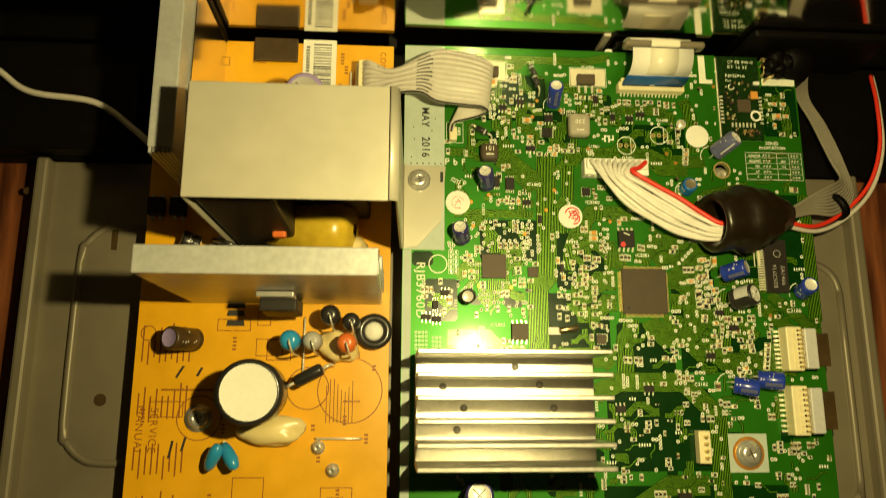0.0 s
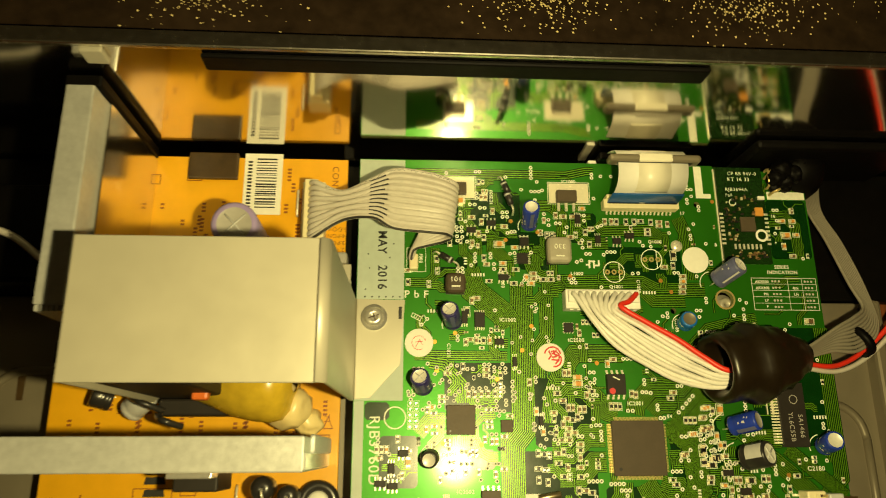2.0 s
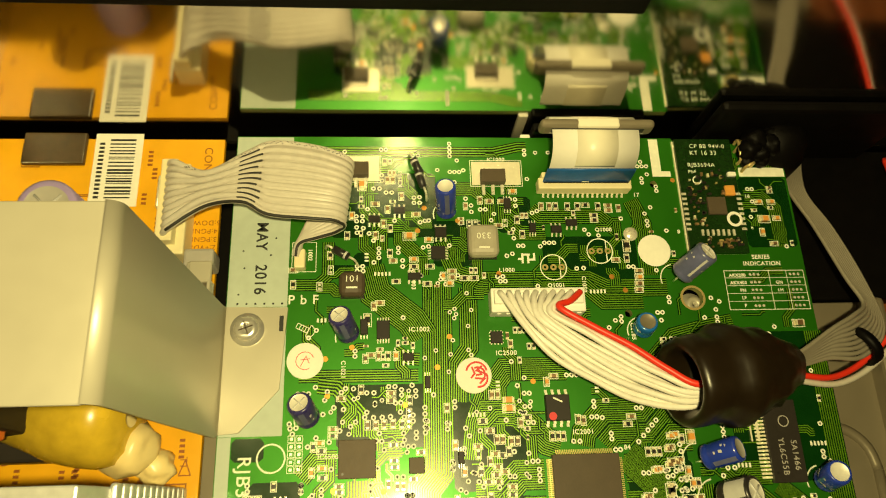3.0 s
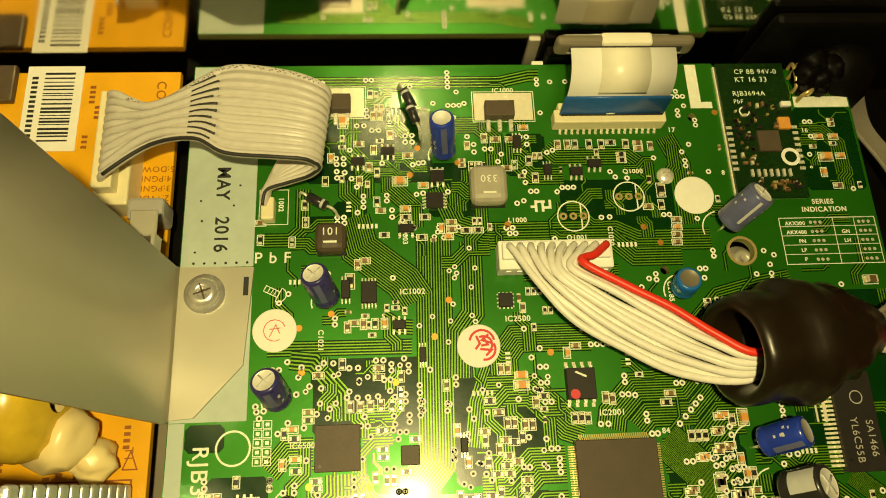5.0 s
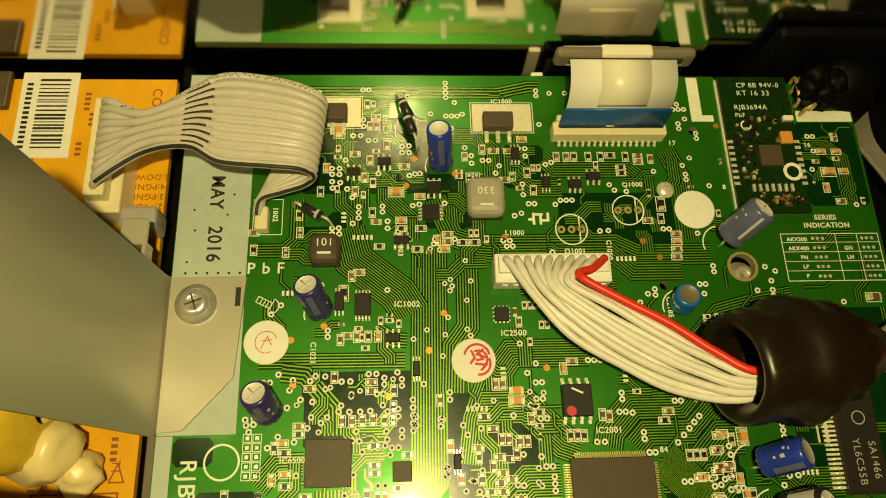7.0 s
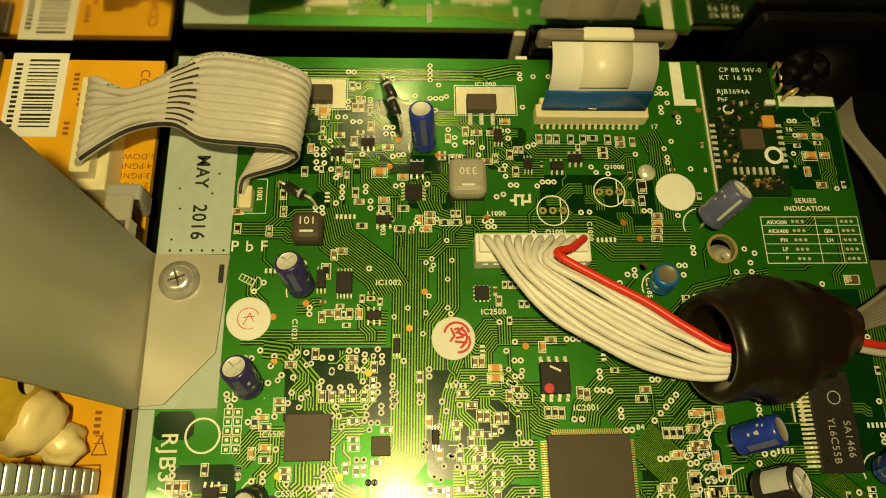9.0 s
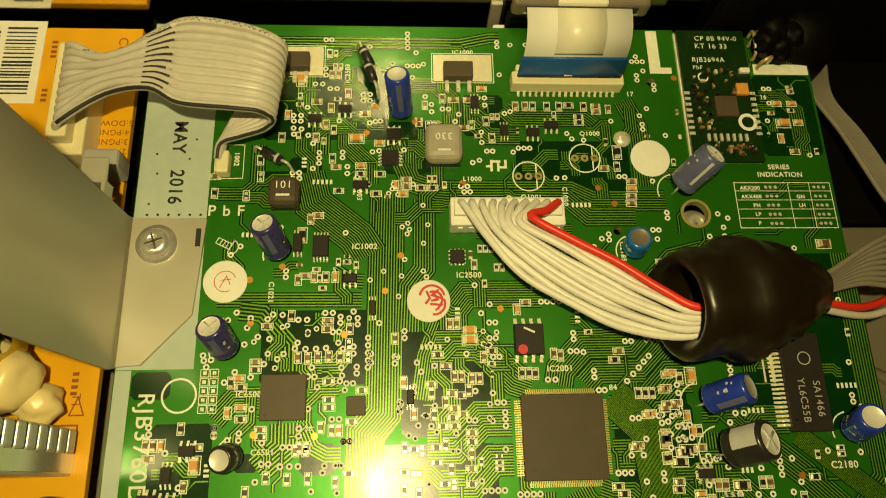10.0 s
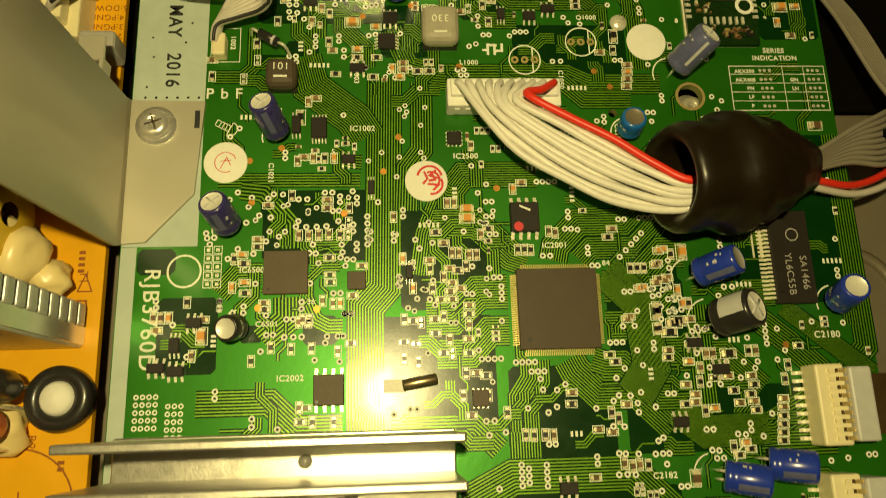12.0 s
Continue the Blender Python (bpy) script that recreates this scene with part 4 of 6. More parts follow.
part("frame_bar", bm, M_STEEL, clamp)
part("slot", box(71.2, 103.25, 12.2, 92.2, 103.5, 13.9, 0.1, seg=1), M_INK, clamp, "dark slot along the frame")
part("slot_lip", box(70.9, 103.2, 11.7, 92.5, 103.4, 12.1, 0.08, seg=1), M_SCREW, clamp, "bright worn lip")
part("tape", box(76.9, 103.3, 13.7, 86.4, 105.75, 15.02, 0.5, seg=2), M_AMBER, clamp, "wrinkled clear tape over the frame")
for x in (77.6, 84.2):
    part("stay", box(x, 104.0, 0.05, x + 1.4, 105.0, 10.8, 0.2, seg=1), M_PLAST, clamp)
solo("flex_clamp", box(69.6, 109.0, -13, 97.5, 111.4, 2.5, 0.6), M_PLAST, "dark clamp bar holding the flex at the panel", "clamp")
solo("clip_tab", box(67.0, 108.6, -13, 69.4, 109.8, -0.6, 0.2), M_WHITE, "white plastic tab beside the flex clamp", "tab")

# ---- daughter module ----
mod = thing("daughter_module", (111.8, 92.5, 0.02), "dark green daughter module soldered on the main board", "circuit board")
part("module_board", box(104.2, 78.2, 0.4, 118.2, 107.6, 1.4, 0.05, seg=1), M_MOD, mod)
part("solder_edge", box(103.9, 78.3, 0.05, 118.1, 107.3, 0.55), M_PAD, mod)
for s, x, y, z in (("CP 8B 94V-0", 112.2, 105.6, 1.5), ("KT 16 33", 111.0, 103.8, 1.6), ("RJB3694A", 110.0, 100.6, 1.5), ("PbF", 107.6, 98.8, 1.3)):
    words(s, x, y, 1.43, z, M_SILK, mod)
bm = bmesh.new()
ring(bm, 116.0, 86.6, 1.42, 1.2, 1.9, 24)
ring(bm, 108.4, 96.6, 1.42, 0.8, 1.1, 24)
part("plated_ring", bm, M_WHITE, mod)
part("core_chip", box(109.8, 87.6, 1.4, 114.2, 92.0, 2.2, 0.1, seg=1), M_CHIP2, mod)
part("crystal", box(114.6, 92.4, 1.4, 117.0, 95.0, 2.2, 0.15, seg=1), M_TANT, mod, "golden crystal can")
part("capacitor", box(115.9, 97.4, 1.4, 117.9, 98.5, 2.2, 0.1, seg=1), M_WHITE, mod)
for k in range(8):
    for x in (104.6, 117.9):
        part("castellation", box(x - 0.55, 83.8 + 1.27 * k, 1.38, x + 0.55, 84.4 + 1.27 * k, 1.55), M_SOLDER, mod)
for k in range(7):
    part("lead", box(107.4 + 1.25 * k, 82.4, 1.38, 107.9 + 1.25 * k, 83.9, 1.8), M_SOLDER, mod)
for k in range(120):
    x, y = rng.uniform(105.8, 117.0), rng.choice((rng.uniform(79.4, 82), rng.uniform(84.6, 87.2), rng.uniform(88, 92), rng.uniform(92.4, 99.4)))
    if 109 < x < 118.2 and (84.4 < y < 92.4):
        continue
    w, d = rng.choice(((0.9, 0.5), (0.5, 0.9), (0.4, 0.4)))
    part("chip_part", box(x - w / 2, y - d / 2, 1.4, x + w / 2, y + d / 2, 1.9), rng.choice((M_RES, M_RES, M_MLCC, M_MLCC, M_TERM, M_GOLD)), mod)
claim(103.4, 77.4, 120.2, 108.5)

# ---- black jack socket at the corner ----
jack = thing("jack_socket", (124.5, 105.5, 0.02), "black jack socket with metal rim at the board corner", "socket")
for x, y, z, r in ((122.0, 104.2, 2.6, 2.9), (124.8, 103.4, 2.4, 2.6), (126.8, 105.2, 3.0, 3.0), (123.6, 106.6, 3.2, 3.2), (121.4, 101.8, 1.6, 1.7), (125.2, 101.6, 1.5, 1.6), (128.6, 107.4, 3.0, 3.0)):
    sub = bmesh.new()
    bmesh.ops.create_icosphere(sub, subdivisions=3, radius=1)
    for v in sub.verts:
        d = 1 + 0.3 * noise.noise(v.co * 2.1 + Vector((x, y, z)))
        v.co = Vector((x, y, z)) + v.co * r * d
    for f in sub.faces:
        f.smooth = True
    part("lump", sub, M_PLAST, jack)
for x0, y0, x1, y1 in ((119.6, 101.4, 119.6, 106.6), (120.4, 99.4, 122.6, 100.6), (125.4, 101.4, 126.6, 104.4), (119.4, 104.6, 121.2, 107.4)):
    part("brass_contact", tube(((x0, y0, 0.3), (x0 + 0.2, y0 + 0.3, 2.0), ((x0 + x1) / 2, (y0 + y1) / 2, 3.0), (x1, y1, 2.6), (x1, y1, 0.6)), 0.4, 7, 5), M_GOLD, jack, "bent brass contact")
solo("black_grommet", lathe((131, 108, -12), (131, 108, 6), [(0, 9), (10, 8.4), (15, 6.5), (18, 3), (18, 0)], 24), M_PLAST, "black rubber grommet behind the board corner", "grommet")
solo("foam_strip", box(112, 108.9, -12, 160, 111.8, 13, 1.2), M_PLAST, "black foam strip along the panel foot", "foam")
flat(rect(98.3, 99.6, 100.6, 108.2), 0.0, tin, h=0.05, slot=1)
flat(rect(98.3, 98.2, 102.8, 99.6), 0.0, tin, h=0.05, slot=1)
flat(rect(119.8, 98.2, 131.2, 100.6), 0.0, tin, h=0.05, slot=1)
claim(98, 98, 131.5, 108.5)

# ---- edge connectors ----
for y0, y1, lab in ((3.4, 16.8, "cream edge connector with a flat cable"), (-15.6, -1.0, "cream edge connector near the board corner")):
    t = thing("edge_connector", (122, (y0 + y1) / 2, 0.02), lab, "connector")
    part("housing", box(117.2, y0, 0.05, 122.2, y1, 4.8, 0.4), M_CREAM, t)
    part("hood", box(122.3, y0 + 0.6, 0.05, 126.2, y1 - 0.6, 6.0, 0.4), M_SLGREY, t)
    n = 9
    for k in range(n):
        y = y0 + 1.2 + (y1 - y0 - 2.4) * k / (n - 1)
        part("contact", box(121.2, y - 0.34, 4.7, 122.25, y + 0.34, 5.3), M_GOLD, t)
        part("slot", box(120.4, y - 0.34, 4.7, 121.15, y + 0.34, 4.84), M_BROWN, t)
        part("key", box(119.3, y - 0.34, 4.7, 120.35, y + 0.34, 5.2), M_CREAM, t)
    part("flat_tail", box(126.3, y0 + 1.6, 0.4, 133, y1 - 1.6, 0.8), M_BROWN, t)
    pins(117.2, y0 + 1.2, 117.2, y1 - 1.2, 9, (-1, 0), 1.6, 0.6, t, 0.6)
    claim(115, y0 - 1, 128, y1 + 1)

# ---- finned aluminium heat sink ----
sink = thing("finned_heat_sink", (30, -8, 0.05), "silver aluminium heat sink with six tall fins", "heat sink")
part("base", box(4.2, -23.2, 1.2, 56.0, 8.2, 8.0, 0.2, seg=1), M_SINK, sink)
part("thermal_pad", box(6, -20, 0.05, 54, 6, 1.2), M_CHIP, sink)
for k in range(6):
    y = 7.2 - 6.0 * k
    part("fin", box(4.0, y - 0.65, 8.0, 56.0, y + 0.65, 28.0, 0.3), M_SINK, sink)
claim(2, -26, 58, 9.5)
for x, y in ((12, -1.6), (18, -7.6), (40, -1.0), (44, -7.6), (33, 4.0), (16, -13.6)):
    part("rivet", lathe((x, y, 8.0), (x, y, 10), [(0, 1.1), (0.5, 1.0), (0.7, 0.0)], 14), M_SCREW, sink)

# ---- screw on a white pad, small header, crystal ----
def screw(x, y, z, r, label, washer=True):
    s = thing("screw", (x, y, z), label, "screw")
    if washer:
        part("washer", lathe((x, y, z), (x, y, z + 1), [(0, r * 1.32), (0.5, r * 1.32), (0.55, r * 0.5)], 30), M_SCREW, s)
    head = part("head", lathe((x, y, z + 0.5), (x, y, z + 3), [(0, r), (0.5, r), (0.9, r * 0.97), (1.35, r * 0.84), (1.6, r * 0.6), (1.62, r * 0.36), (0.9, r * 0.2), (0.8, 0.0)], 30), M_SCREW, s)
    for a in (20, 110):
        bm = bmesh.new()
        c, d = math.cos(radians(a)), math.sin(radians(a))
        for sgn in (-1, 1):
            for v in (-1, 1):
                rim = [(sgn * r * 0.62, v * r * 0.17, z + 2.13), (sgn * r * 0.2, v * r * 0.2, z + 2.16), (sgn * r * 0.16, 0.0, z + 1.45), (sgn * r * 0.5, 0.0, z + 1.75)]
                bm.faces.new([bm.verts.new((x + p * c - q * d, y + p * d + q * c, h)) for p, q, h in rim])
        part("cross_slot", bm, M_SCREW, head)
        bm = box(x - r * 0.58, y - r * 0.05, z + 2.1, x + r * 0.58, y + r * 0.05, z + 2.19, turn=a)
        part("cross_edge", bm, M_CHIP2, head)
    return s


part("mounting_pad", flat(rect(98.6, -26.4, 110.6, -15.2), 0.0, h=0.03), M_STRIP, board, "pale printed mounting pad")
screw(104.6, -20.9, 0.06, 3.0, "steel screw through the green board")
bm = bmesh.new()
ring(bm, 104.6, -20.9, 0.05, 3.9, 4.9, 32, 0.03)
part("rust_ring", bm, M_COPPER, board, "rusty stain round the screw")
claim(98, -27, 111, -14.6)
hdr = thing("pin_header", (90, -19, 0.02), "small cream four-pin header", "connector")
part("housing", box(88.2, -23.6, 0.05, 91.8, -14.2, 3.4, 0.3), M_CREAM, hdr)
for k in range(4):
    part("pin", box(89.6, -22.2 + 2 * k, 3.4, 90.3, -21.5 + 2 * k, 5.4), M_GOLD, hdr)
claim(87.5, -24.2, 92.4, -13.5)
xt = thing("crystal_can", (50.8, 15.8, 0.05), "thin metal crystal can lying on the board", "crystal")
part("can", lathe((48.0, 15.3, 1.1), (54.0, 16.3, 1.1), [(0, 0.2), (0.05, 0.8), (0.3, 0.95), (5.6, 0.95), (5.9, 0.8), (6.0, 0.1)], 16), mat("bronze_can", (0.45, 0.36, 0.22), 0.3, 0.9), xt)
part("paper_patch", flat(rect(44.8, 14.2, 48.6, 16.4), 0.02, h=0.1), M_WHITE, xt)
claim(44, 13.6, 54.5, 17.6)
for x, y, turn in ((41.6, 99.4, 115), (42.4, 96.0, 110), (24.6, 78.4, -30)):
    t = thing("diode", (x, y, 0.02), "small dark glass diode on bent leads", "diode")
    d = Vector((math.cos(radians(turn)), math.sin(radians(turn)), 0))
    p = Vector((x, y, 3.0))
    part("glass_body", lathe(p - d * 2, p + d * 2, [(0, 0.3), (0.1, 0.9), (3.9, 0.9), (4.0, 0.3)], 14), M_SLBLK, t)
    part("band", lathe(p + d * 0.9, p + d * 2, [(0, 0.93), (0.5, 0.93)], 14), M_SLGREY, t)
    part("lead", tube((p - d * 4.2 - Vector((0, 0, 3)), p - d * 3.4, p - d * 2), 0.28, 6, 4), M_SOLDER, t)
    part("lead", tube((p + d * 2, p + d * 3.4, p + d * 4.2 - Vector((0, 0, 3))), 0.28, 6, 4), M_SOLDER, t)
claim(39, 93, 44.5, 103)
claim(21, 76, 28, 81)

# ---- white print outlines, pads and small soldered parts ----
for x, y in ((72.2, 75.6), (83.3, 79.4)):
    ring(silk, x, y, 0.04, 2.85, 3.1, 36, 0.01)
    quad(silk, rect(x + 1.4, y - 2.6, x + 1.65, y + 2.6), 0.055)
    for dx in (-1.9, 0, 1.9):
        ring(tin, x + dx, y, 0.04, 0.3, 0.75, 16, 0.02, 4)
    claim(x - 3, y - 3, x + 3, y + 3)
for x0, y0, x1, y1 in ((65.0, 76.6, 65.5, 79.0), (65.5, 78.4, 67.0, 78.9), (66.3, 76.6, 66.8, 78.4), (66.8, 77.2, 68.2, 77.7), (67.7, 77.7, 68.2, 79.0), (64.2, 77.4, 65.0, 77.9)):
    quad(silk, rect(x0, y0, x1, y1), 0.054)
claim(63.8, 76, 68.6, 79.4)
track(silk, ((15.0, 62.5), (17.4, 61.3), (17.9, 62.3), (15.5, 63.5), (15.0, 62.5)), 0.16, 0.056)
for k in range(3):
    track(silk, ((15.7 + 0.55 * k, 62.2 - 0.28 * k), (16.2 + 0.55 * k, 63.1 - 0.28 * k)), 0.14, 0.057)
ring(silk, 17.7, 61.75, 0.046, 1.25, 1.42, 30, 0.01, 0, -116, 64)
track(silk, ((17.15, 60.6), (18.25, 62.9)), 0.16, 0.058)
ring(silk, 11.0, 35.6, 0.04, 2.6, 2.95, 40, 0.01)
ring(tin, 103.6, 68.0, 0.04, 2.36, 2.9, 40, 0.02, 4)
claim(100, 64.5, 107, 71.5)
frame_line(111.8, 65.0, 130.9, 74.4, 0.16, 0.05, silk)
for k in range(1, 5):
    quad(silk, rect(112, 74.4 - 1.86 * k, 130.8, 74.4 - 1.86 * k + 0.12), 0.052)
for x in (122.4, 126.6):
    quad(silk, rect(x, 65.1, x + 0.13, 74.3), 0.054)
for k in range(5):
    for x in (118.0, 127.6):
        for dx in (0, 0.9, 1.9):
            ring(tin, x + dx, 73.4 - 1.86 * k, 0.04, 0.05, 0.34, 8, 0.02)
claim(111, 64.5, 131.4, 79)
frame_line(13.6, 75, 19, 82, 0.14, 0.05, silk)
claim(2.5, 9, 8.6, 40)
claim(0, 40, 13.4, 108.5)
claim(13, 66.8, 19, 70.4)
for s in ((36.5, 60.6, 46, 62.8), (57, 55.4, 64, 57), (71.5, 38.4, 80, 40), (25, 16.2, 33, 18), (69, 70.4, 76, 72.2), (58.5, 74.2, 65, 76)):
    claim(*s)
for i in range(2):
    for j in range(5):
        frame_line(14.2 + 1.6 * i, 32.6 + 1.5 * j, 15.7 + 1.6 * i, 34.0 + 1.5 * j, 0.13, 0.05, silk)
        quad(tin, rect(14.65 + 1.6 * i, 33.0 + 1.5 * j, 15.25 + 1.6 * i, 33.6 + 1.5 * j), 0.06)
claim(14, 32.4, 17.6, 40.2)
# grids of holes at the lower left corner
for i in range(4):
    for j in range(5):
        ring(tin, 4.4 + 1.05 * i, 9.6 + 1.25 * j, 0.04, 0.22, 0.46, 10, 0.02, 1)
        if i < 3:
            ring(tin, 9.6 + 1.05 * i, 8.0 + 1.25 * j, 0.04, 0.22, 0.46, 10, 0.02, 1)


def smd_mesh(name, lx, ly, h, body):
    bm = box(-lx * 0.34, -ly / 2, 0.0, lx * 0.34, ly / 2, h, bm=bmesh.new(), slot=0)
    for s in (-1, 1):
        x0, x1 = sorted((s * lx * 0.34, s * lx * 0.5))
        box(x0, -ly / 2 - 0.01, 0.0, x1, ly / 2 + 0.01, h * 1.03, bm=bm, slot=1)
        x0, x1 = sorted((s * lx * 0.5, s * lx * 0.66))
        box(x0, -ly / 2, 0.0, x1, ly / 2, h * 0.3, bm=bm, slot=1)
    for v in bm.verts:
        v.co *= MM
    me = bpy.data.meshes.new(name)
    bm.to_mesh(me)
    bm.free()
    me.materials.append(body)
    me.materials.append(M_TERM)
    return me


KINDS = [("chip_resistor", 1.25, 0.68, 0.4, M_RES, 5), ("chip_capacitor", 1.25, 0.68, 0.55, M_MLCC, 2.5), ("chip_resistor", 0.9, 0.48, 0.33, M_RES, 7), ("chip_capacitor", 0.9, 0.48, 0.42, M_MLCC, 3), ("chip_capacitor", 1.9, 1.2, 0.9, M_TANT, 0.15)]
MESHES = [smd_mesh(k[0], *k[1:5]) for k in KINDS]
claim(41, 28, 48.6, 71)
claim(38.6, 4, 45.2, 30)
claim(49.6, 46, 55.4, 72)
claim(20, 9, 32, 23)
claim(22, 50, 41, 53.6)
# chip parts at their places: h lies across, v along; r black, c tan, t orange, p bare pads, capitals one size up
PLACED_A = [(24.9, 47.2, "hc"), (29.0, 49.0, "vr"), (35.3, 48.1, "hc"), (35.3, 46.6, "hc"), (39.1, 46.6, "vr"), (39.0, 43.9, "vp"), (38.9, 41.7, "vp"), (30.4, 41.7, "vc"), (32.1, 41.6, "vc"), (33.8, 41.7, "vc"), (35.6, 41.8, "vc"), (37.5, 41.7, "vr"), (23.3, 41.0, "hc"), (23.3, 39.7, "hr"), (20.7, 38.3, "ht"), (21.1, 36.8, "hr"), (19.4, 37.6, "vr"), (21.3, 33.4, "ht"), (21.4, 31.6, "hr"), (19.2, 32.6, "vt"), (35.7, 37.6, "hr"), (35.8, 34.5, "hr"), (35.9, 33.2, "hr"), (41.3, 36.0, "hc"), (39.7, 30.8, "hc"), (34.6, 30.0, "vc"), (36.4, 29.5, "vc"), (37.6, 29.5, "vt"), (24.7, 29.8, "hc"), (24.8, 28.7, "hr"), (31.2, 26.8, "vc"), (32.4, 26.8, "vr"), (48.4, 37.3, "vr"), (46.9, 44.8, "vc")]
PLACED_B = [(28.9, 96.0, "vT"), (26.7, 88.3, "vt"), (32.0, 91.2, "hc"), (34.8, 89.9, "vc"), (38.0, 93.1, "vc"), (41.3, 88.6, "hc"), (32.1, 83.5, "vc"), (35.3, 79.2, "vr"), (25.7, 83.5, "vr"), (33.9, 86.3, "vc"), (39.7, 83.3, "hT"), (44.1, 82.4, "ht"), (47.0, 85.1, "hr"), (40.6, 77.7, "ht"), (40.6, 76.0, "hr"), (44.2, 76.0, "hr"), (49.1, 74.8, "hc"), (49.1, 73.4, "hc"), (47.1, 73.7, "vt"), (48.4, 72.0, "ht"), (51.8, 73.2, "hr"), (54.0, 73.2, "hr"), (43.5, 72.0, "hr"), (53.5, 86.2, "vp"), (54.9, 86.2, "vp"), (58.4, 91.8, "hc"), (61.3, 91.8, "hc"), (64.0, 94.3, "ht"), (60.2, 85.7, "hc"), (56.2, 92.1, "vc"), (65.6, 83.6, "vr"), (64.6, 87.2, "vr")]
PLACED_C = [(86.1, 42.1, "hc"), (85.2, 40.6, "hr"), (94.2, 37.9, "ht"), (96.4, 37.2, "vr"), (98.4, 37.6, "vT"), (93.4, 35.3, "hc"), (90.1, 31.1, "ht"), (93.2, 32.1, "hc"), (94.8, 32.5, "hc"), (96.9, 30.7, "vt"), (97.6, 28.3, "vt"), (98.7, 28.3, "vr"), (92.5, 26.9, "vR"), (87.4, 25.7, "hc"), (95.7, 24.8, "hR"), (98.6, 25.5, "hc"), (92.4, 23.9, "vr"), (94.7, 23.3, "hR"), (98.2, 21.1, "hc")]
PLACED_D = [(7.6, 27.6, "vc"), (6.4, 27.6, "vc"), (8.9, 27.6, "vt"), (7.0, 25.5, "hc"), (14.6, 27.2, "hc"), (14.5, 24.4, "vT"), (13.0, 21.1, "vc"), (11.8, 30.2, "vr"), (26.0, 22.2, "vr"), (29.4, 21.9, "vr"), (32.8, 21.9, "vr"), (22.8, 20.0, "vr"), (30.6, 26.4, "vc"), (32.2, 26.4, "vr"), (30.9, 12.2, "vc"), (32.0, 12.1, "hc"), (37.2, 21.3, "vc"), (39.4, 22.6, "hc"), (31.1, 9.9, "hr"), (33.1, 9.8, "vr"), (36.6, 9.7, "vr")]
PLACED_E = [(54.3, 41.9, "hr"), (55.7, 39.9, "hc"), (57.1, 38.1, "vc"), (58.3, 38.1, "vc"), (60.1, 37.7, "vc"), (61.4, 37.7, "vc"), (48.4, 37.1, "vt"), (53.1, 36.8, "hc"), (53.1, 35.3, "vr"), (56.6, 35.3, "hc"), (58.0, 34.9, "hr"), (59.5, 35.7, "vr"), (55.5, 33.8, "vc"), (57.0, 32.7, "hc"), (53.5, 31.8, "vr"), (50.1, 31.9, "vt"), (56.6, 31.2, "hc"), (58.4, 31.7, "hc"), (54.9, 29.8, "hc"), (56.9, 29.8, "hc"), (59.8, 28.7, "hc"), (59.7, 27.2, "hr"), (53.8, 26.4, "hc"), (55.3, 26.8, "vr"), (59.6, 25.3, "vc"), (59.5, 22.9, "hc"), (53.8, 24.0, "hr"), (56.2, 22.9, "vc"), (48.5, 26.5, "vr")]
PLACED_E2 = [(50.0, 26.2, "hr"), (51.4, 25.9, "vp"), (48.4, 22.6, "hr"), (50.4, 22.3, "hp"), (55.1, 20.6, "hr"), (56.6, 20.5, "vp"), (59.5, 20.5, "hr"), (50.8, 19.2, "vr"), (48.4, 19.8, "vr"), (58.8, 17.1, "vr"), (60.6, 17.1, "hc"), (62.2, 16.6, "hr"), (58.2, 13.4, "vc"), (59.5, 10.1, "hc"), (62.5, 13.3, "vr"), (76.7, 13.4, "hc"), (76.5, 11.5, "hr"), (68.4, 6.7, "vr"), (69.8, 6.6, "vr"), (71.7, 6.6, "vr"), (73.1, 6.5, "vc"), (65.5, 10.4, "vr")]
PLACED_F = [(95.0, 38.2, "ht"), (93.8, 35.6, "hc"), (90.7, 31.3, "ht"), (93.7, 32.8, "hc"), (95.4, 33.0, "hc"), (92.9, 27.2, "vR"), (87.9, 26.1, "hc"), (93.0, 24.0, "vr"), (96.4, 25.2, "hR"), (98.8, 21.6, "hc"), (94.2, 20.1, "hc"), (94.0, 18.9, "hr"), (83.8, 19.6, "hr"), (84.7, 18.4, "hr"), (100.8, 19.4, "vc"), (102.0, 19.4, "vc"), (104.8, 19.3, "hR"), (108.4, 19.7, "vr"), (109.7, 19.7, "vc"), (97.6, 18.1, "ht"), (99.5, 17.0, "vc"), (104.3, 15.5, "hc"), (108.4, 15.4, "hc"), (101.8, 15.2, "hr"), (108.7, 13.9, "hr")]
PLACED_F2 = [(96.7, 14.2, "hc"), (99.2, 14.6, "vr"), (96.3, 10.9, "hr"), (98.2, 12.5, "hc"), (98.0, 11.2, "hc"), (105.0, 13.0, "hr"), (107.9, 12.3, "hr"), (108.3, 11.1, "hc"), (105.8, 10.9, "hc"), (101.2, 10.1, "ht"), (99.6, 9.7, "vr"), (108.6, 9.6, "hr"), (115.2, 17.1, "vr"), (114.3, 14.7, "vr"), (113.6, 11.4, "hc"), (113.4, 10.0, "hc"), (113.2, 8.5, "hr"), (113.0, 7.1, "hr"), (112.8, 5.7, "hr"), (112.6, 4.4, "hr")]
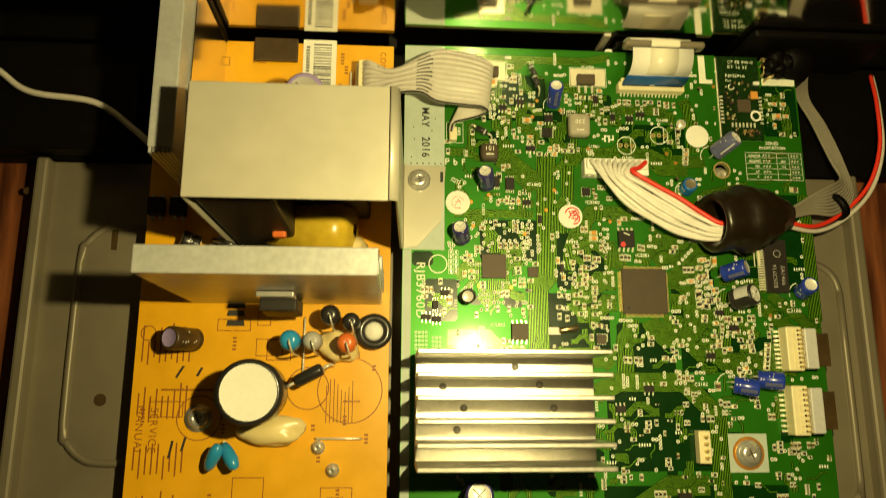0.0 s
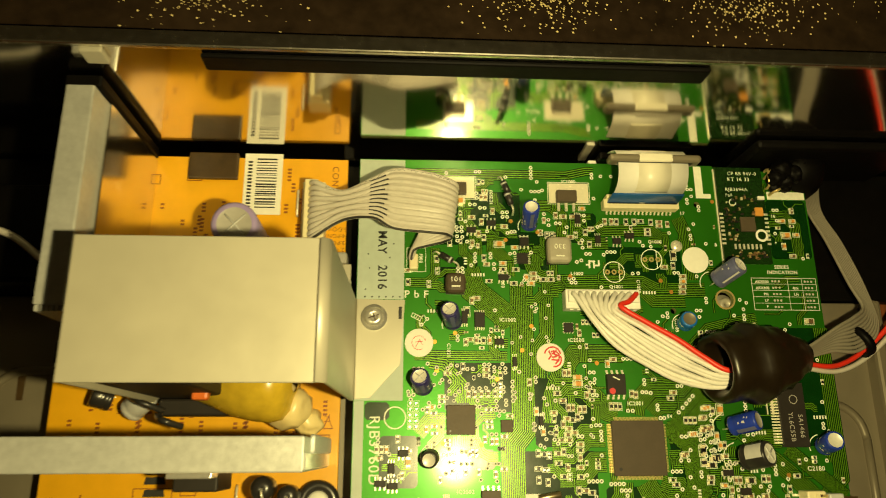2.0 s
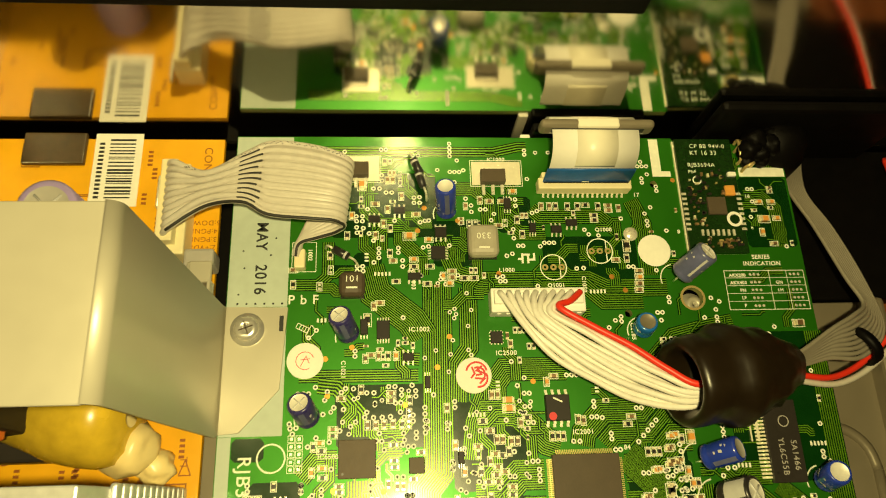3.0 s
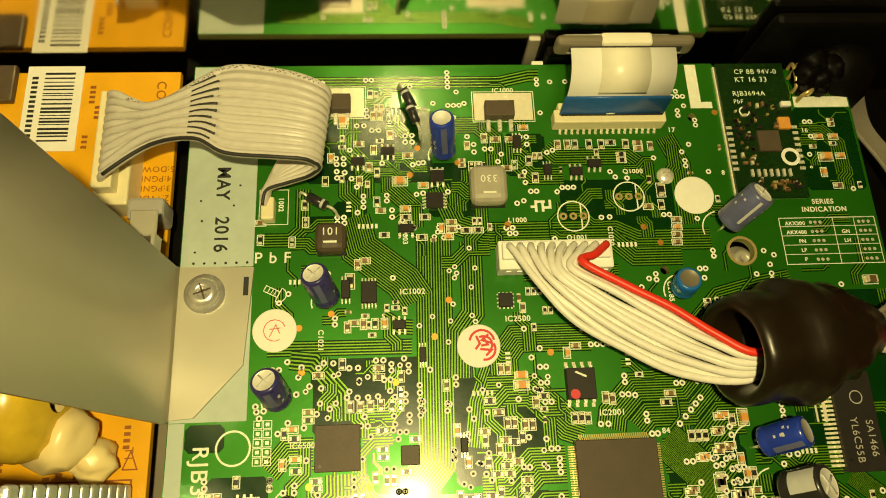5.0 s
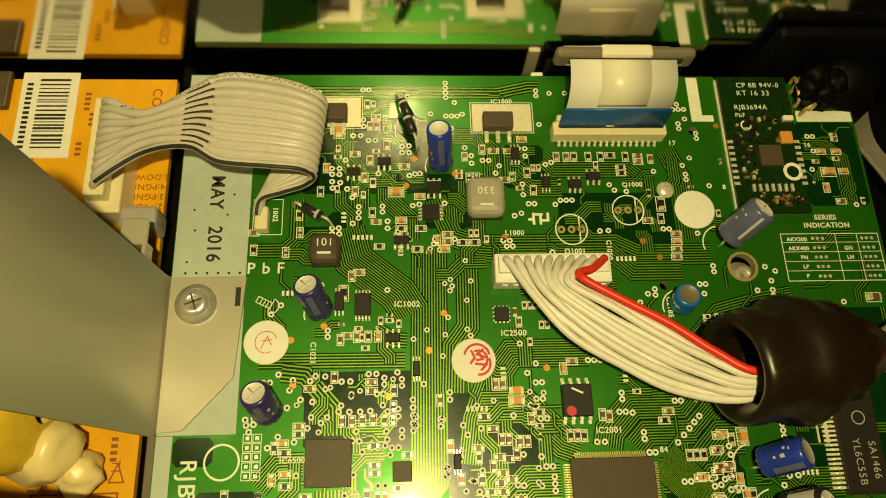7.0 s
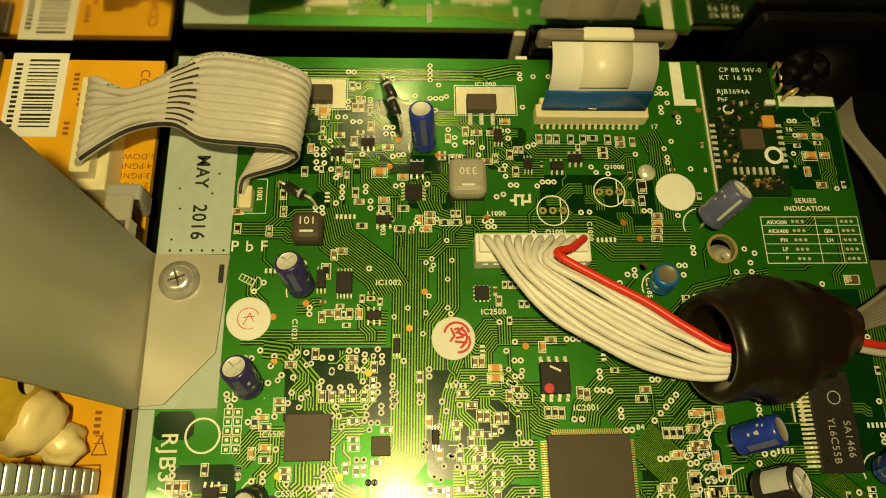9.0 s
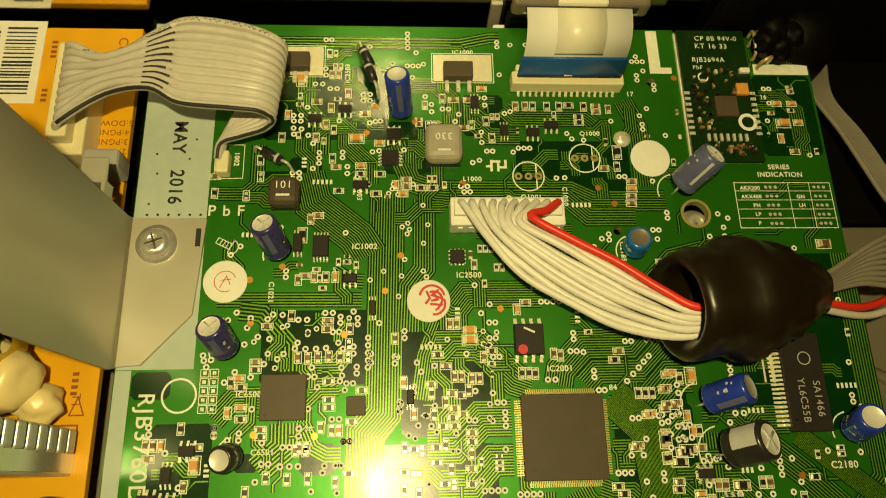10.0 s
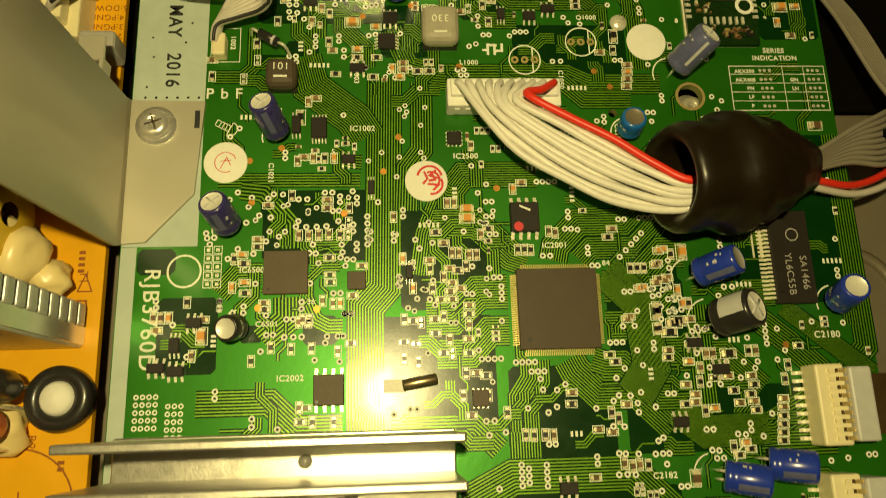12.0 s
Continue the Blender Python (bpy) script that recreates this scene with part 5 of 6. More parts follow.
PLACED_F3 = [(105.9, 4.3, "ht"), (103.8, 3.7, "vr"), (106.7, 3.2, "hr"), (104.6, 2.3, "hr"), (83.3, 9.9, "vr"), (84.4, 8.9, "vr"), (83.2, 6.7, "hc"), (80.8, 7.2, "hc"), (86.0, 11.2, "hc"), (84.7, 1.6, "vc"), (86.1, 1.1, "vc"), (87.3, 1.3, "vc"), (79.7, -0.5, "hc")]
PLACED_G = [(14.0, 75.4, "hc"), (14.1, 72.1, "vr"), (19.8, 71.6, "vp"), (22.0, 78.8, "vr"), (22.2, 75.4, "vp"), (30.3, 63.9, "vR"), (31.7, 67.0, "vc"), (33.0, 67.7, "hc"), (29.9, 55.5, "vc"), (31.1, 56.2, "hc"), (32.7, 56.0, "vc"), (34.7, 56.0, "vr"), (36.4, 56.0, "vt"), (56.5, 47.3, "vc"), (57.7, 47.3, "vc"), (70.1, 51.0, "hc"), (68.5, 49.8, "vt"), (74.6, 41.8, "vc"), (75.7, 41.5, "vc"), (62.3, 41.4, "vc"), (63.7, 42.4, "hr"), (68.8, 38.5, "vr"), (70.0, 38.5, "vr"), (71.1, 38.4, "vr")]
PLACED_H = [(70.5, 90.5, "vc"), (72.4, 90.5, "vc"), (73.9, 90.5, "vr"), (76.7, 90.5, "vr"), (79.1, 90.5, "vr"), (81.0, 90.8, "hr"), (84.0, 90.5, "vr"), (123.3, 91.5, "ht"), (126.4, 91.5, "ht"), (123.9, 87.1, "hT"), (127.0, 87.3, "ht"), (122.9, 83.8, "vt"), (125.2, 80.9, "hc"), (89.7, 80.6, "vR"), (89.4, 77.6, "vr"), (86.8, 77.2, "hc"), (91.9, 74.5, "hc"), (91.8, 73.0, "ht"), (91.6, 71.5, "hc"), (91.4, 70.0, "hc")]
SORT = {"r": 0, "c": 1, "t": 5, "p": -1, "R": 6, "T": 4}
KINDS += [("chip_capacitor", 1.25, 0.72, 0.6, M_TANT, 0.0), ("chip_resistor", 1.9, 1.05, 0.6, M_RES, 0.0)]
MESHES += [smd_mesh(k[0], *k[1:5]) for k in KINDS[5:]]
count = 0
for x, y, code in PLACED_A + PLACED_B + PLACED_C + PLACED_D + PLACED_E + PLACED_E2 + PLACED_F + PLACED_F2 + PLACED_F3 + PLACED_G + PLACED_H:
    kind, q = SORT[code[1]], 0 if code[0] == "h" else 90
    name, lx, ly, h = KINDS[max(kind, 0)][:4]
    hx, hy = (lx * 0.72, ly * 0.72) if q == 0 else (ly * 0.72, lx * 0.72)
    claim(x - hx, y - hy, x + hx, y + hy)
    frame_line(x - hx - 0.16, y - hy - 0.16, x + hx + 0.16, y + hy + 0.16, 0.15, 0.05 + 0.00004 * len(KEEP), silk)
    if kind < 0:
        for s in (-1, 1):
            dx, dy = (s * 0.5, 0) if q == 0 else (0, s * 0.5)
            quad(tin, rect(x + dx - 0.3, y + dy - 0.3, x + dx + 0.3, y + dy + 0.3), 0.06)
        continue
    ob = new(name, MESHES[kind])
    ob.parent = board
    ob.location = (Vector((x, y, 0.03)) - AT[board]) * MM
    ob.rotation_euler = (0, 0, radians(q))
    count += 1
VIAS_A = [(22.0, 48.7), (21.5, 47.0), (23.4, 45.4), (25.4, 45.0), (21.2, 44.1), (24.9, 48.5), (25.8, 49.3), (30.2, 48.3), (31.7, 48.3), (34.8, 49.5), (36.1, 49.5), (39.7, 49.7), (36.2, 46.1), (37.3, 46.1), (37.2, 44.2), (29.8, 43.3), (31.6, 43.2), (33.4, 43.2), (35.1, 43.3), (39.8, 43.5), (39.8, 42.3), (42.3, 45.0), (42.3, 43.7), (42.3, 42.4), (42.3, 41.1), (42.3, 39.9), (40.4, 40.0), (40.4, 38.9), (37.8, 39.9), (26.9, 41.5), (19.9, 39.4), (22.6, 38.5), (15.8, 41.5), (15.1, 40.3), (14.6, 41.4), (14.4, 42.3), (17.2, 30.2), (17.2, 28.9), (32.2, 38.5), (33.3, 38.4)]
VIAS_A2 = [(32.8, 40.0), (32.4, 33.1), (23.1, 33.2), (36.4, 31.3), (37.6, 31.3), (31.0, 29.9), (31.0, 28.7), (38.3, 27.7), (39.5, 27.7), (46.9, 40.5), (46.9, 41.7), (48.6, 46.1), (48.6, 44.9), (47.9, 33.6), (47.8, 32.4), (44.2, 47.6), (49.8, 36.3), (49.8, 35.1), (37.6, 37.6), (24.7, 40.7)]
VIAS_B = [(31.6, 95.1), (33.0, 95.1), (33.5, 98.5), (33.6, 97.1), (34.5, 94.1), (35.8, 94.1), (40.9, 92.8), (42.2, 92.9), (40.9, 91.5), (42.2, 91.5), (27.7, 88.2), (27.8, 87.0), (29.1, 88.2), (29.1, 87.0), (27.8, 85.5), (27.9, 84.2), (29.3, 85.3), (30.6, 84.0), (31.6, 82.3), (36.4, 87.1), (42.2, 86.7), (43.3, 87.0), (44.2, 87.1), (38.1, 77.5), (38.1, 76.1), (28.0, 76.2), (29.2, 76.2), (28.0, 75.1), (29.3, 75.1), (31.7, 77.1), (44.0, 80.8), (48.7, 81.0), (61.7, 78.4), (59.3, 73.5), (60.5, 73.5), (64.5, 80.8), (65.6, 80.8), (54.1, 90.8), (54.1, 89.2), (52.9, 92.5), (56.2, 89.8), (57.4, 89.8), (58.6, 87.1), (63.2, 92.3), (64.5, 92.3), (64.5, 90.7), (40.0, 75.4), (40.9, 73.8)]
VIAS_C = [(91.4, 41.2), (90.4, 40.2), (89.4, 39.2), (88.3, 38.1), (87.1, 36.9), (95.8, 36.1), (95.9, 34.7), (92.0, 30.9), (94.3, 30.8), (95.5, 31.2), (92.4, 29.7), (95.1, 29.1), (96.2, 29.0), (93.7, 27.8), (95.0, 26.9), (96.1, 26.9), (93.5, 25.6), (99.7, 24.1), (101.0, 23.6), (98.8, 23.3), (103.1, 23.5), (102.9, 22.3)]
VIAS_D = [(6.6, 30.5), (6.7, 29.4), (17.2, 30.3), (17.2, 29.2), (9.6, 26.4), (12.2, 21.0), (24.3, 21.6), (28.2, 23.9), (29.7, 23.9), (31.1, 23.9), (23.2, 10.6), (23.2, 9.3), (37.2, 23.9), (38.1, 23.9), (38.4, 27.7), (39.3, 27.7), (37.5, 19.6), (35.1, 22.8), (27.4, 8.8), (42.8, 42.2), (42.8, 40.7), (47.3, 41.6), (50.7, 40.6), (51.4, 39.0), (53.7, 40.0), (47.7, 34.0), (47.6, 32.7), (50.2, 36.5), (50.1, 35.5), (59.3, 42.0), (63.6, 35.2), (60.6, 35.6), (53.0, 29.9), (53.9, 28.9), (59.4, 30.8), (60.4, 30.7), (71.8, 14.0), (74.2, 13.9), (75.7, 14.8), (72.5, 10.2), (74.0, 11.1), (61.9, 9.1), (63.3, 9.1), (62.3, 6.8), (65.1, 7.2)]
VIAS_F = [(82.0, 35.4), (83.0, 35.4), (92.6, 31.1), (95.2, 31.1), (93.5, 29.9), (96.0, 29.3), (97.2, 29.3), (95.8, 27.2), (97.3, 27.2), (99.9, 23.4), (101.5, 23.9), (105.5, 31.1), (107.0, 31.1), (99.2, 19.5), (107.4, 17.8), (104.3, 17.9), (101.2, 17.0), (100.8, 14.1), (102.8, 14.1), (106.5, 15.1), (109.9, 17.8), (97.0, 15.7), (99.4, 6.6), (100.6, 6.6), (90.9, 5.0), (91.8, 5.5), (90.2, 2.9), (100.0, 3.2), (101.2, 3.1), (104.8, 5.7), (109.2, 5.2), (84.8, 12.7), (83.8, 11.8), (86.8, 12.6), (91.0, 10.6), (88.0, 9.8), (83.4, 7.6), (85.3, 7.5), (84.0, 3.2), (85.1, 3.1), (87.3, 3.0), (83.7, -0.2), (85.1, -0.2), (86.5, -0.3)]
for x, y in VIAS_A + VIAS_A2 + VIAS_B + VIAS_C + VIAS_D + VIAS_F:
    claim(x - 0.45, y - 0.45, x + 0.45, y + 0.45)
    ring(tin, x, y, 0.05, 0.24, 0.56, 12, 0.02, 1)
    ring(tin, x, y, 0.045, 0.01, 0.23, 8, 0.02, 3)
NEAR_REGIONS = ((22, 82, 36, 103, 12), (50, 86, 56, 96, 4), (60, 84, 70, 95, 5), (30, 56, 40, 60, 3), (34, 68, 58, 78, 6), (56, 38, 90, 50, 8), (74, 72, 104, 90, 10), (57, 22, 65, 38, 4), (84, 30, 94, 36, 3))
FAR_REGIONS = ((120, 80, 131, 98, 5), (108, 44, 131, 62, 18), (117, 17, 131, 27, 5), (54, 54, 66, 62, 8), (33, 54, 40, 60, 6), (92, 45, 98, 60, 6), (86, -8, 116, 2, 16), (60, -58, 118, -6, 190), (112, -58, 130, -16, 40))
REGIONS = NEAR_REGIONS + FAR_REGIONS
rest = bmesh.new()
for x0, y0, x1, y1, n in REGIONS:
    made = tries = 0
    while made < n and tries < n * 18:
        tries += 1
        kind = rng.choices(range(5), [k[5] for k in KINDS[:5]])[0]
        name, lx, ly, h, m, _ = KINDS[kind]
        q = rng.choice((0, 90))
        # parts sit on a common raster, often in short rows
        x, y = round(rng.uniform(x0, x1) / 0.6) * 0.6, round(rng.uniform(y0, y1) / 0.6) * 0.6
        rep = rng.choice((1, 1, 2, 3))
        for r in range(rep):
            px, py = (x, y + r * (ly + 0.55)) if q == 0 else (x + r * (ly + 0.55), y)
            hx, hy = (lx * 0.7, ly * 0.68) if q == 0 else (ly * 0.68, lx * 0.7)
            if not free(px, py, hx, hy) or py > 107 or px > 130.4:
                continue
            claim(px - hx, py - hy, px + hx, py + hy)
            made += 1
            if rng.random() < 0.8:
                frame_line(px - hx - 0.12, py - hy - 0.12, px + hx + 0.12, py + hy + 0.12, 0.14, 0.05, silk)
            if rng.random() < 0.08:
                for s in (-1, 1):
                    dx, dy = (s * lx * 0.45, 0) if q == 0 else (0, s * lx * 0.45)
                    quad(tin, rect(px + dx - 0.28, py + dy - 0.28, px + dx + 0.28, py + dy + 0.28), 0.06)
                continue
            if count < 300 and py > 15:
                ob = new(name, MESHES[kind])
                ob.parent = board
                ob.location = (Vector((px, py, 0.03)) - AT[board]) * MM
                ob.rotation_euler = (0, 0, radians(q))
                count += 1
            else:
                b = bmesh.new()
                b.from_mesh(MESHES[kind])
                for v in b.verts:
                    v.co = Matrix.Rotation(radians(q), 3, "Z") @ v.co / MM + Vector((px, py, 0.03))
                for f in b.faces:
                    f.material_index = 2 if f.material_index else (1 if m in (M_MLCC, M_TANT) else 0)
                me = bpy.data.meshes.new("tmp")
                b.to_mesh(me)
                b.free()
                rest.from_mesh(me)
                bpy.data.meshes.remove(me)
part("chip_part", rest, [M_RES, M_MLCC, M_TERM], board, "rows of tiny chip resistors and capacitors")["kind"] = "stuff"
# plated holes, in ones, pairs and rows
for _ in range(620):
    x, y = rng.uniform(15, 129), rng.uniform(-30, 106)
    dx, dy = rng.choice(((1.1, 0), (0, 1.1), (0.8, 0.8)))
    for r in range(rng.choice((1, 1, 2, 2, 3, 4))):
        px, py = x + dx * r, y + dy * r
        if px < 130 and py < 107 and free(px, py, 0.5, 0.5):
            claim(px - 0.5, py - 0.5, px + 0.5, py + 0.5)
            ring(tin, px, py, 0.04, 0.24, 0.55, 10, 0.02, 1)
            ring(tin, px, py, 0.035, 0.01, 0.22, 8, 0.02, 3)
for x, y in ((21.4, 55.6), (45.2, 53.4), (38.2, 45.6), (23.6, 29.0), (33.6, 28.6), (65.6, 50.0), (41.6, 84.6), (50.8, 87.0), (59.6, 74.2), (43.2, 90.2), (22.0, 47.8), (88.2, 70.0), (115.4, 20.6), (103.0, 97.2), (27.0, 58.0), (85.4, 73.2), (48.0, 60.0)):
    ring(tin, x, y, 0.05, 0.01, 0.6, 16, 0.02, 2)
for _ in range(90):
    x, y = rng.choice(((rng.uniform(40, 56), rng.uniform(44, 74)), (rng.uniform(46, 66), rng.uniform(12, 46)), (rng.uniform(22, 40), rng.uniform(38, 50))))
    if free(x, y, 0.4, 0.4) or 42 < x < 55 and y > 50:
        ring(tin, x, y, 0.047, 0.24, 0.5, 10, 0.02, 1)
        ring(tin, x, y, 0.047, 0.01, 0.23, 8, 0.02, 3)
# small unreadable part codes: rows of short bars
for _ in range(150):
    x, y, q = rng.uniform(16, 128), rng.uniform(-40, 104), rng.random() < 0.35
    n = rng.choice((3, 4, 5))
    if free(x, y, 0.7 if q else n * 0.45, n * 0.45 if q else 0.7):
        for k in range(n):
            px, py = (x, y + (k - n / 2) * 0.8) if q else (x + (k - n / 2) * 0.8, y)
            w, d = (0.45, 0.22) if q else (0.22, 0.45)
            quad(silk, rect(px - w, py - d, px + w, py + d), 0.052)
        claim(x - 1.5, y - 1.5, x + 1.5, y + 1.5)
part("printed_outline", silk, M_SILK, board, "white printed outlines")["kind"] = "stuff"
part("bare_pad", tin, [M_SOLDER, M_SILK, M_COPPER, M_INK, M_GOLD], board, "bare pads and plated holes")["kind"] = "stuff"

# ---- power side: orange board ----
LIFT[0] = 2.0
power = thing("power_board", (-41, 20, -6.6), "orange power supply board with tall parts", "circuit board")
part("substrate", box(-78.4, -70, -6.6, -3.6, 109.3, -5, 0.1, seg=1), M_ORANGE, power)
for x in (-70, -14):
    solo("board_support", box(x - 2, -22, -13, x + 2, -18, -6.6), M_TIN, "tin pillar under the orange board", "pillar")
for s, x, y, z, turn in (("SERVICE", -71.5, -14, 3.2, -90), ("MANUAL", -75.5, -14, 3.2, -90), ("5:DOWN", -7.0, 88.0, 1.7, 180), ("4:PGND", -7.0, 86.0, 1.7, 180), ("3:PGND", -7.0, 84.0, 1.7, 180), ("2:+VDD", -7.0, 82.0, 1.7, 180), ("CON", -7.2, 104.0, 2.6, -90), ("TVS3", -8.2, 17.0, 2.0, -90), ("D1", -11.5, 16.0, 2.2, -90), ("T1", -7.0, 35.5, 2.0, -90), ("R2", -13.0, 8.0, 2.0, -90)):
    words(s, x, y, -4.95, z, M_ORPRINT, power, turn)
bm = bmesh.new()
for k in range(9):
    x = -76.5 + 1.7 * k
    for r in range(4):
        y0 = -44 + 16 * r + rng.uniform(0, 3)
        quad(bm, rect(x, y0, x + 0.45, y0 + rng.uniform(6, 11)), -4.97)
for x0, y0, x1, y1 in ((-17, -6, -12, -5.6), (-70, -2.8, -52, -2.3), (-24, 96, -23.4, 108), (-16.6, 80, -16.3, 100), (-9.6, 80, -9.3, 92)):
    quad(bm, rect(x0, y0, x1, y1), -4.96)
ring(bm, -15, -2.6, -5, 9.4, 9.7, 48)
ring(bm, -58.6, -10.6, -5, 6.2, 6.5, 40)
ring(bm, -27.5, -2, -5, 6.0, 6.3, 40)
ring(bm, -75, 14, -5, 2.0, 2.3, 20)
for x in (-12.8, -7.8):
    track(bm, ((x, 33), (x + 2.4, 33), (x + 1.2, 36), (x, 33)), 0.25, -4.96)
frame_line(-20, 26, -6, 31.5, 0.3, -4.96, bm)
for k in range(70):
    x, y = rng.uniform(-77, -8), rng.choice((rng.uniform(-48, 20), rng.uniform(84, 106), rng.uniform(31, 38)))
    n = rng.choice((2, 3, 4))
    for j in range(n):
        quad(bm, rect(x, y + 1.1 * j, x + 1.1, y + 1.1 * j + 0.6), -4.965)
for k in range(16):
    x, y, w, d = rng.uniform(-74, -16), rng.choice((rng.uniform(-44, -8), rng.uniform(0, 18), rng.uniform(90, 104))), rng.uniform(4, 10), rng.uniform(3, 7)
    frame_line(x, y, x + w, y + d, 0.25, -4.962 + 0.0005 * k, bm)
for k in range(8):
    quad(bm, rect(-22 + 1.1 * k, -12, -21.75 + 1.1 * k, -1 + 2 * math.sin(k)), -4.95)
part("print", bm, M_ORPRINT, power, "brown printed outlines")["kind"] = "stuff"
bm = bmesh.new()
for y in (22.6, 20.2, 17.2):
    quad(bm, [(-52.5, y - 0.9), (-47, y - 0.9), (-47.4, y + 0.9), (-52.1, y + 0.9)], -4.95)
for x0, y0, x1, y1 in ((-66, 1, -64, 4.4), (-60, 1.4, -58.6, 4), (-66.5, -22, -65.6, -17), (-63, -20, -62, -16)):
    track(bm, ((x0, y0), (x1, y1)), 0.7, -4.94)
part("tar_mark", bm, M_BLACKW, power)["kind"] = "stuff"

solo("relay_label", box(-48.8, 102.2, -5, -34.8, 110.2, -3.4, 0.4), M_BROWN, "flat dark brown power part near the panel", "component")
bar = thing("barcode_label", (-27.8, 102, -5), "white barcode label on the orange board", "label")
part("paper", box(-33.2, 92.0, -5, -22.4, 110.6, -4.8), M_WHITE, bar)
y = 94.0
while y < 109:
    w = rng.choice((0.22, 0.35, 0.5))
    bm = bmesh.new()
    quad(bm, rect(-29.8, y, -24.0, y + w), -4.78)
    part("printed_bar", bm, M_INK, bar)
    y += w + rng.choice((0.25, 0.4, 0.6))
bm = bmesh.new()
for k in range(14):
    quad(bm, rect(-32.2, 94 + 1.05 * k, -31.0, 94.6 + 1.05 * k), -4.78)
part("caption_bar", bm, M_INK, bar)["kind"] = "stuff"

# steel screening box over the transformer
LIFT[0] = 0.0
shield = thing("screening_box", (-27, 53, -4.9), "pale tin-plated screening box over the transformer", "metal box")
part("lid", box(-50.6, 39.2, 57.2, -3.7, 67.2, 58.0, 0.3), M_TIN, shield)
part("side_wall", sheet([[(-3.9 + 1.5 * math.sin(radians(10 * k)), 39.25, 56.4 + 1.5 * math.cos(radians(10 * k))), (-3.9 + 1.5 * math.sin(radians(10 * k)), 67.0, 56.4 + 1.5 * math.cos(radians(10 * k)))] for k in range(10)] + [[(-2.38, 39.3, 56.0), (-2.38, 67.0, 56.0)], [(-0.8, 39.8, 2.0), (-0.8, 67.0, 2.0)], [(-0.4, 40.2, 0.75), (-0.4, 67.0, 0.75)]], 0.8), M_TIN, shield)
part("side_wall", box(-50.9, 39.4, -4.9, -50.2, 67.0, 57.2, 0.2, seg=1), M_TIN, shield)
part("back_wall", box(-50.0, 66.4, 18, -3.0, 67.1, 57.2, 0.2, seg=1), M_TIN, shield)
part("foot", flat([(-1.0, 40.3), (4.3, 40.7), (12.1, 49.3), (13.3, 66.8), (-1.0, 67.1)], 0.06, h=0.75), M_TIN, shield, "screwed-down foot with a cut corner")
part("edge_tab", box(-5.4, 69.8, 10.2, -0.9, 74.2, 10.9, 0.2, seg=1), M_TIN, shield, "folded tab at the wall edge")
part("tab_lip", box(-5.4, 69.6, 7.4, -0.9, 70.2, 10.9, 0.2, seg=1), M_TIN, shield)
part("tab_arm", box(-1.7, 66.9, 7.4, -1.0, 70.0, 10.9, 0.15, seg=1), M_TIN, shield)
part("foot_slot", flat(rect(11.6, 61.6, 12.5, 65.0), 0.82, h=0.02), M_INK, shield)
screw(5.0, 62.0, 0.82, 2.7, "steel cross-head screw holding the screening box")
LIFT[0] = 2.0
clip = thing("cable_clip", (-5.5, 79, -4.9), "translucent white plastic clip on the orange board", "clip")
part("clip_body", box(-9.0, 75.4, -4.9, -2.6, 79.6, 1.6, 0.7), M_DGREY, clip)
part("clip_arm", box(-7.6, 72.0, -0.5, -4.4, 76.0, 3.6, 0.5), M_TIN, clip)

trafo = thing("transformer", (-30, 52, -5), "yellow-taped transformer, its black core enlarged to stand in for the box's shade", "transformer")
# black core and bobbin, enlarged to stand in for shade inside the box
part("core", box(-49.6, 40.4, -5, -31, 65, 50, 1.0), M_CHIP, trafo)
part("core", box(-30.6, 50.0, -5, -10, 65, 40, 1.0), M_CHIP, trafo)
part("winding", lathe((-50, 45.5, 0), (-14, 43.5, 7), [(0, 1), (0.4, 2.4), (6, 3.4), (12, 5.4), (17, 7.0), (22, 8.8), (27, 9.6), (31, 9.8), (34, 9.0), (36, 6.6), (36.6, 2)], 32), M_TAPE, trafo, "yellow taped winding")
part("label_patch", box(-36.4, 38.8, 15.0, -32.6, 41.4, 18.0, 0.6), M_DORG, trafo, "orange patch")
part("bobbin", box(-49, 36.0, -5, -26, 40.3, 1, 0.6), M_CHIP, trafo)
for x0, y0, z0, x1, y1, z1 in ((-48, 36, 4, -40, 33, 10), (-56, 41, 2, -46, 37, 6)):
    part("lead_wire", tube(((x0, y0, z0), ((x0 + x1) / 2, (y0 + y1) / 2, max(z0, z1) + 3), (x1, y1, z1)), 0.8, 7, 6), M_SLBLK, trafo)


def blob(x, y, z, r, material, name, label, cat, sx=1.0, sy=1.0, sz=0.8):
    bm = bmesh.new()
    bmesh.ops.create_icosphere(bm, subdivisions=3, radius=1)
    for v in bm.verts:
        d = 1 + 0.34 * noise.noise(v.co * 1.5 + Vector((x, y, z))) + 0.12 * noise.noise(v.co * 4.0 + Vector((y, x, z)))
        v.co = Vector((x + v.co.x * r * sx * d, y + v.co.y * r * sy * d, z + max(v.co.z, -0.95) * r * sz * d))
    for f in bm.faces:
        f.smooth = True
    return solo(name, bm, material, label, cat)


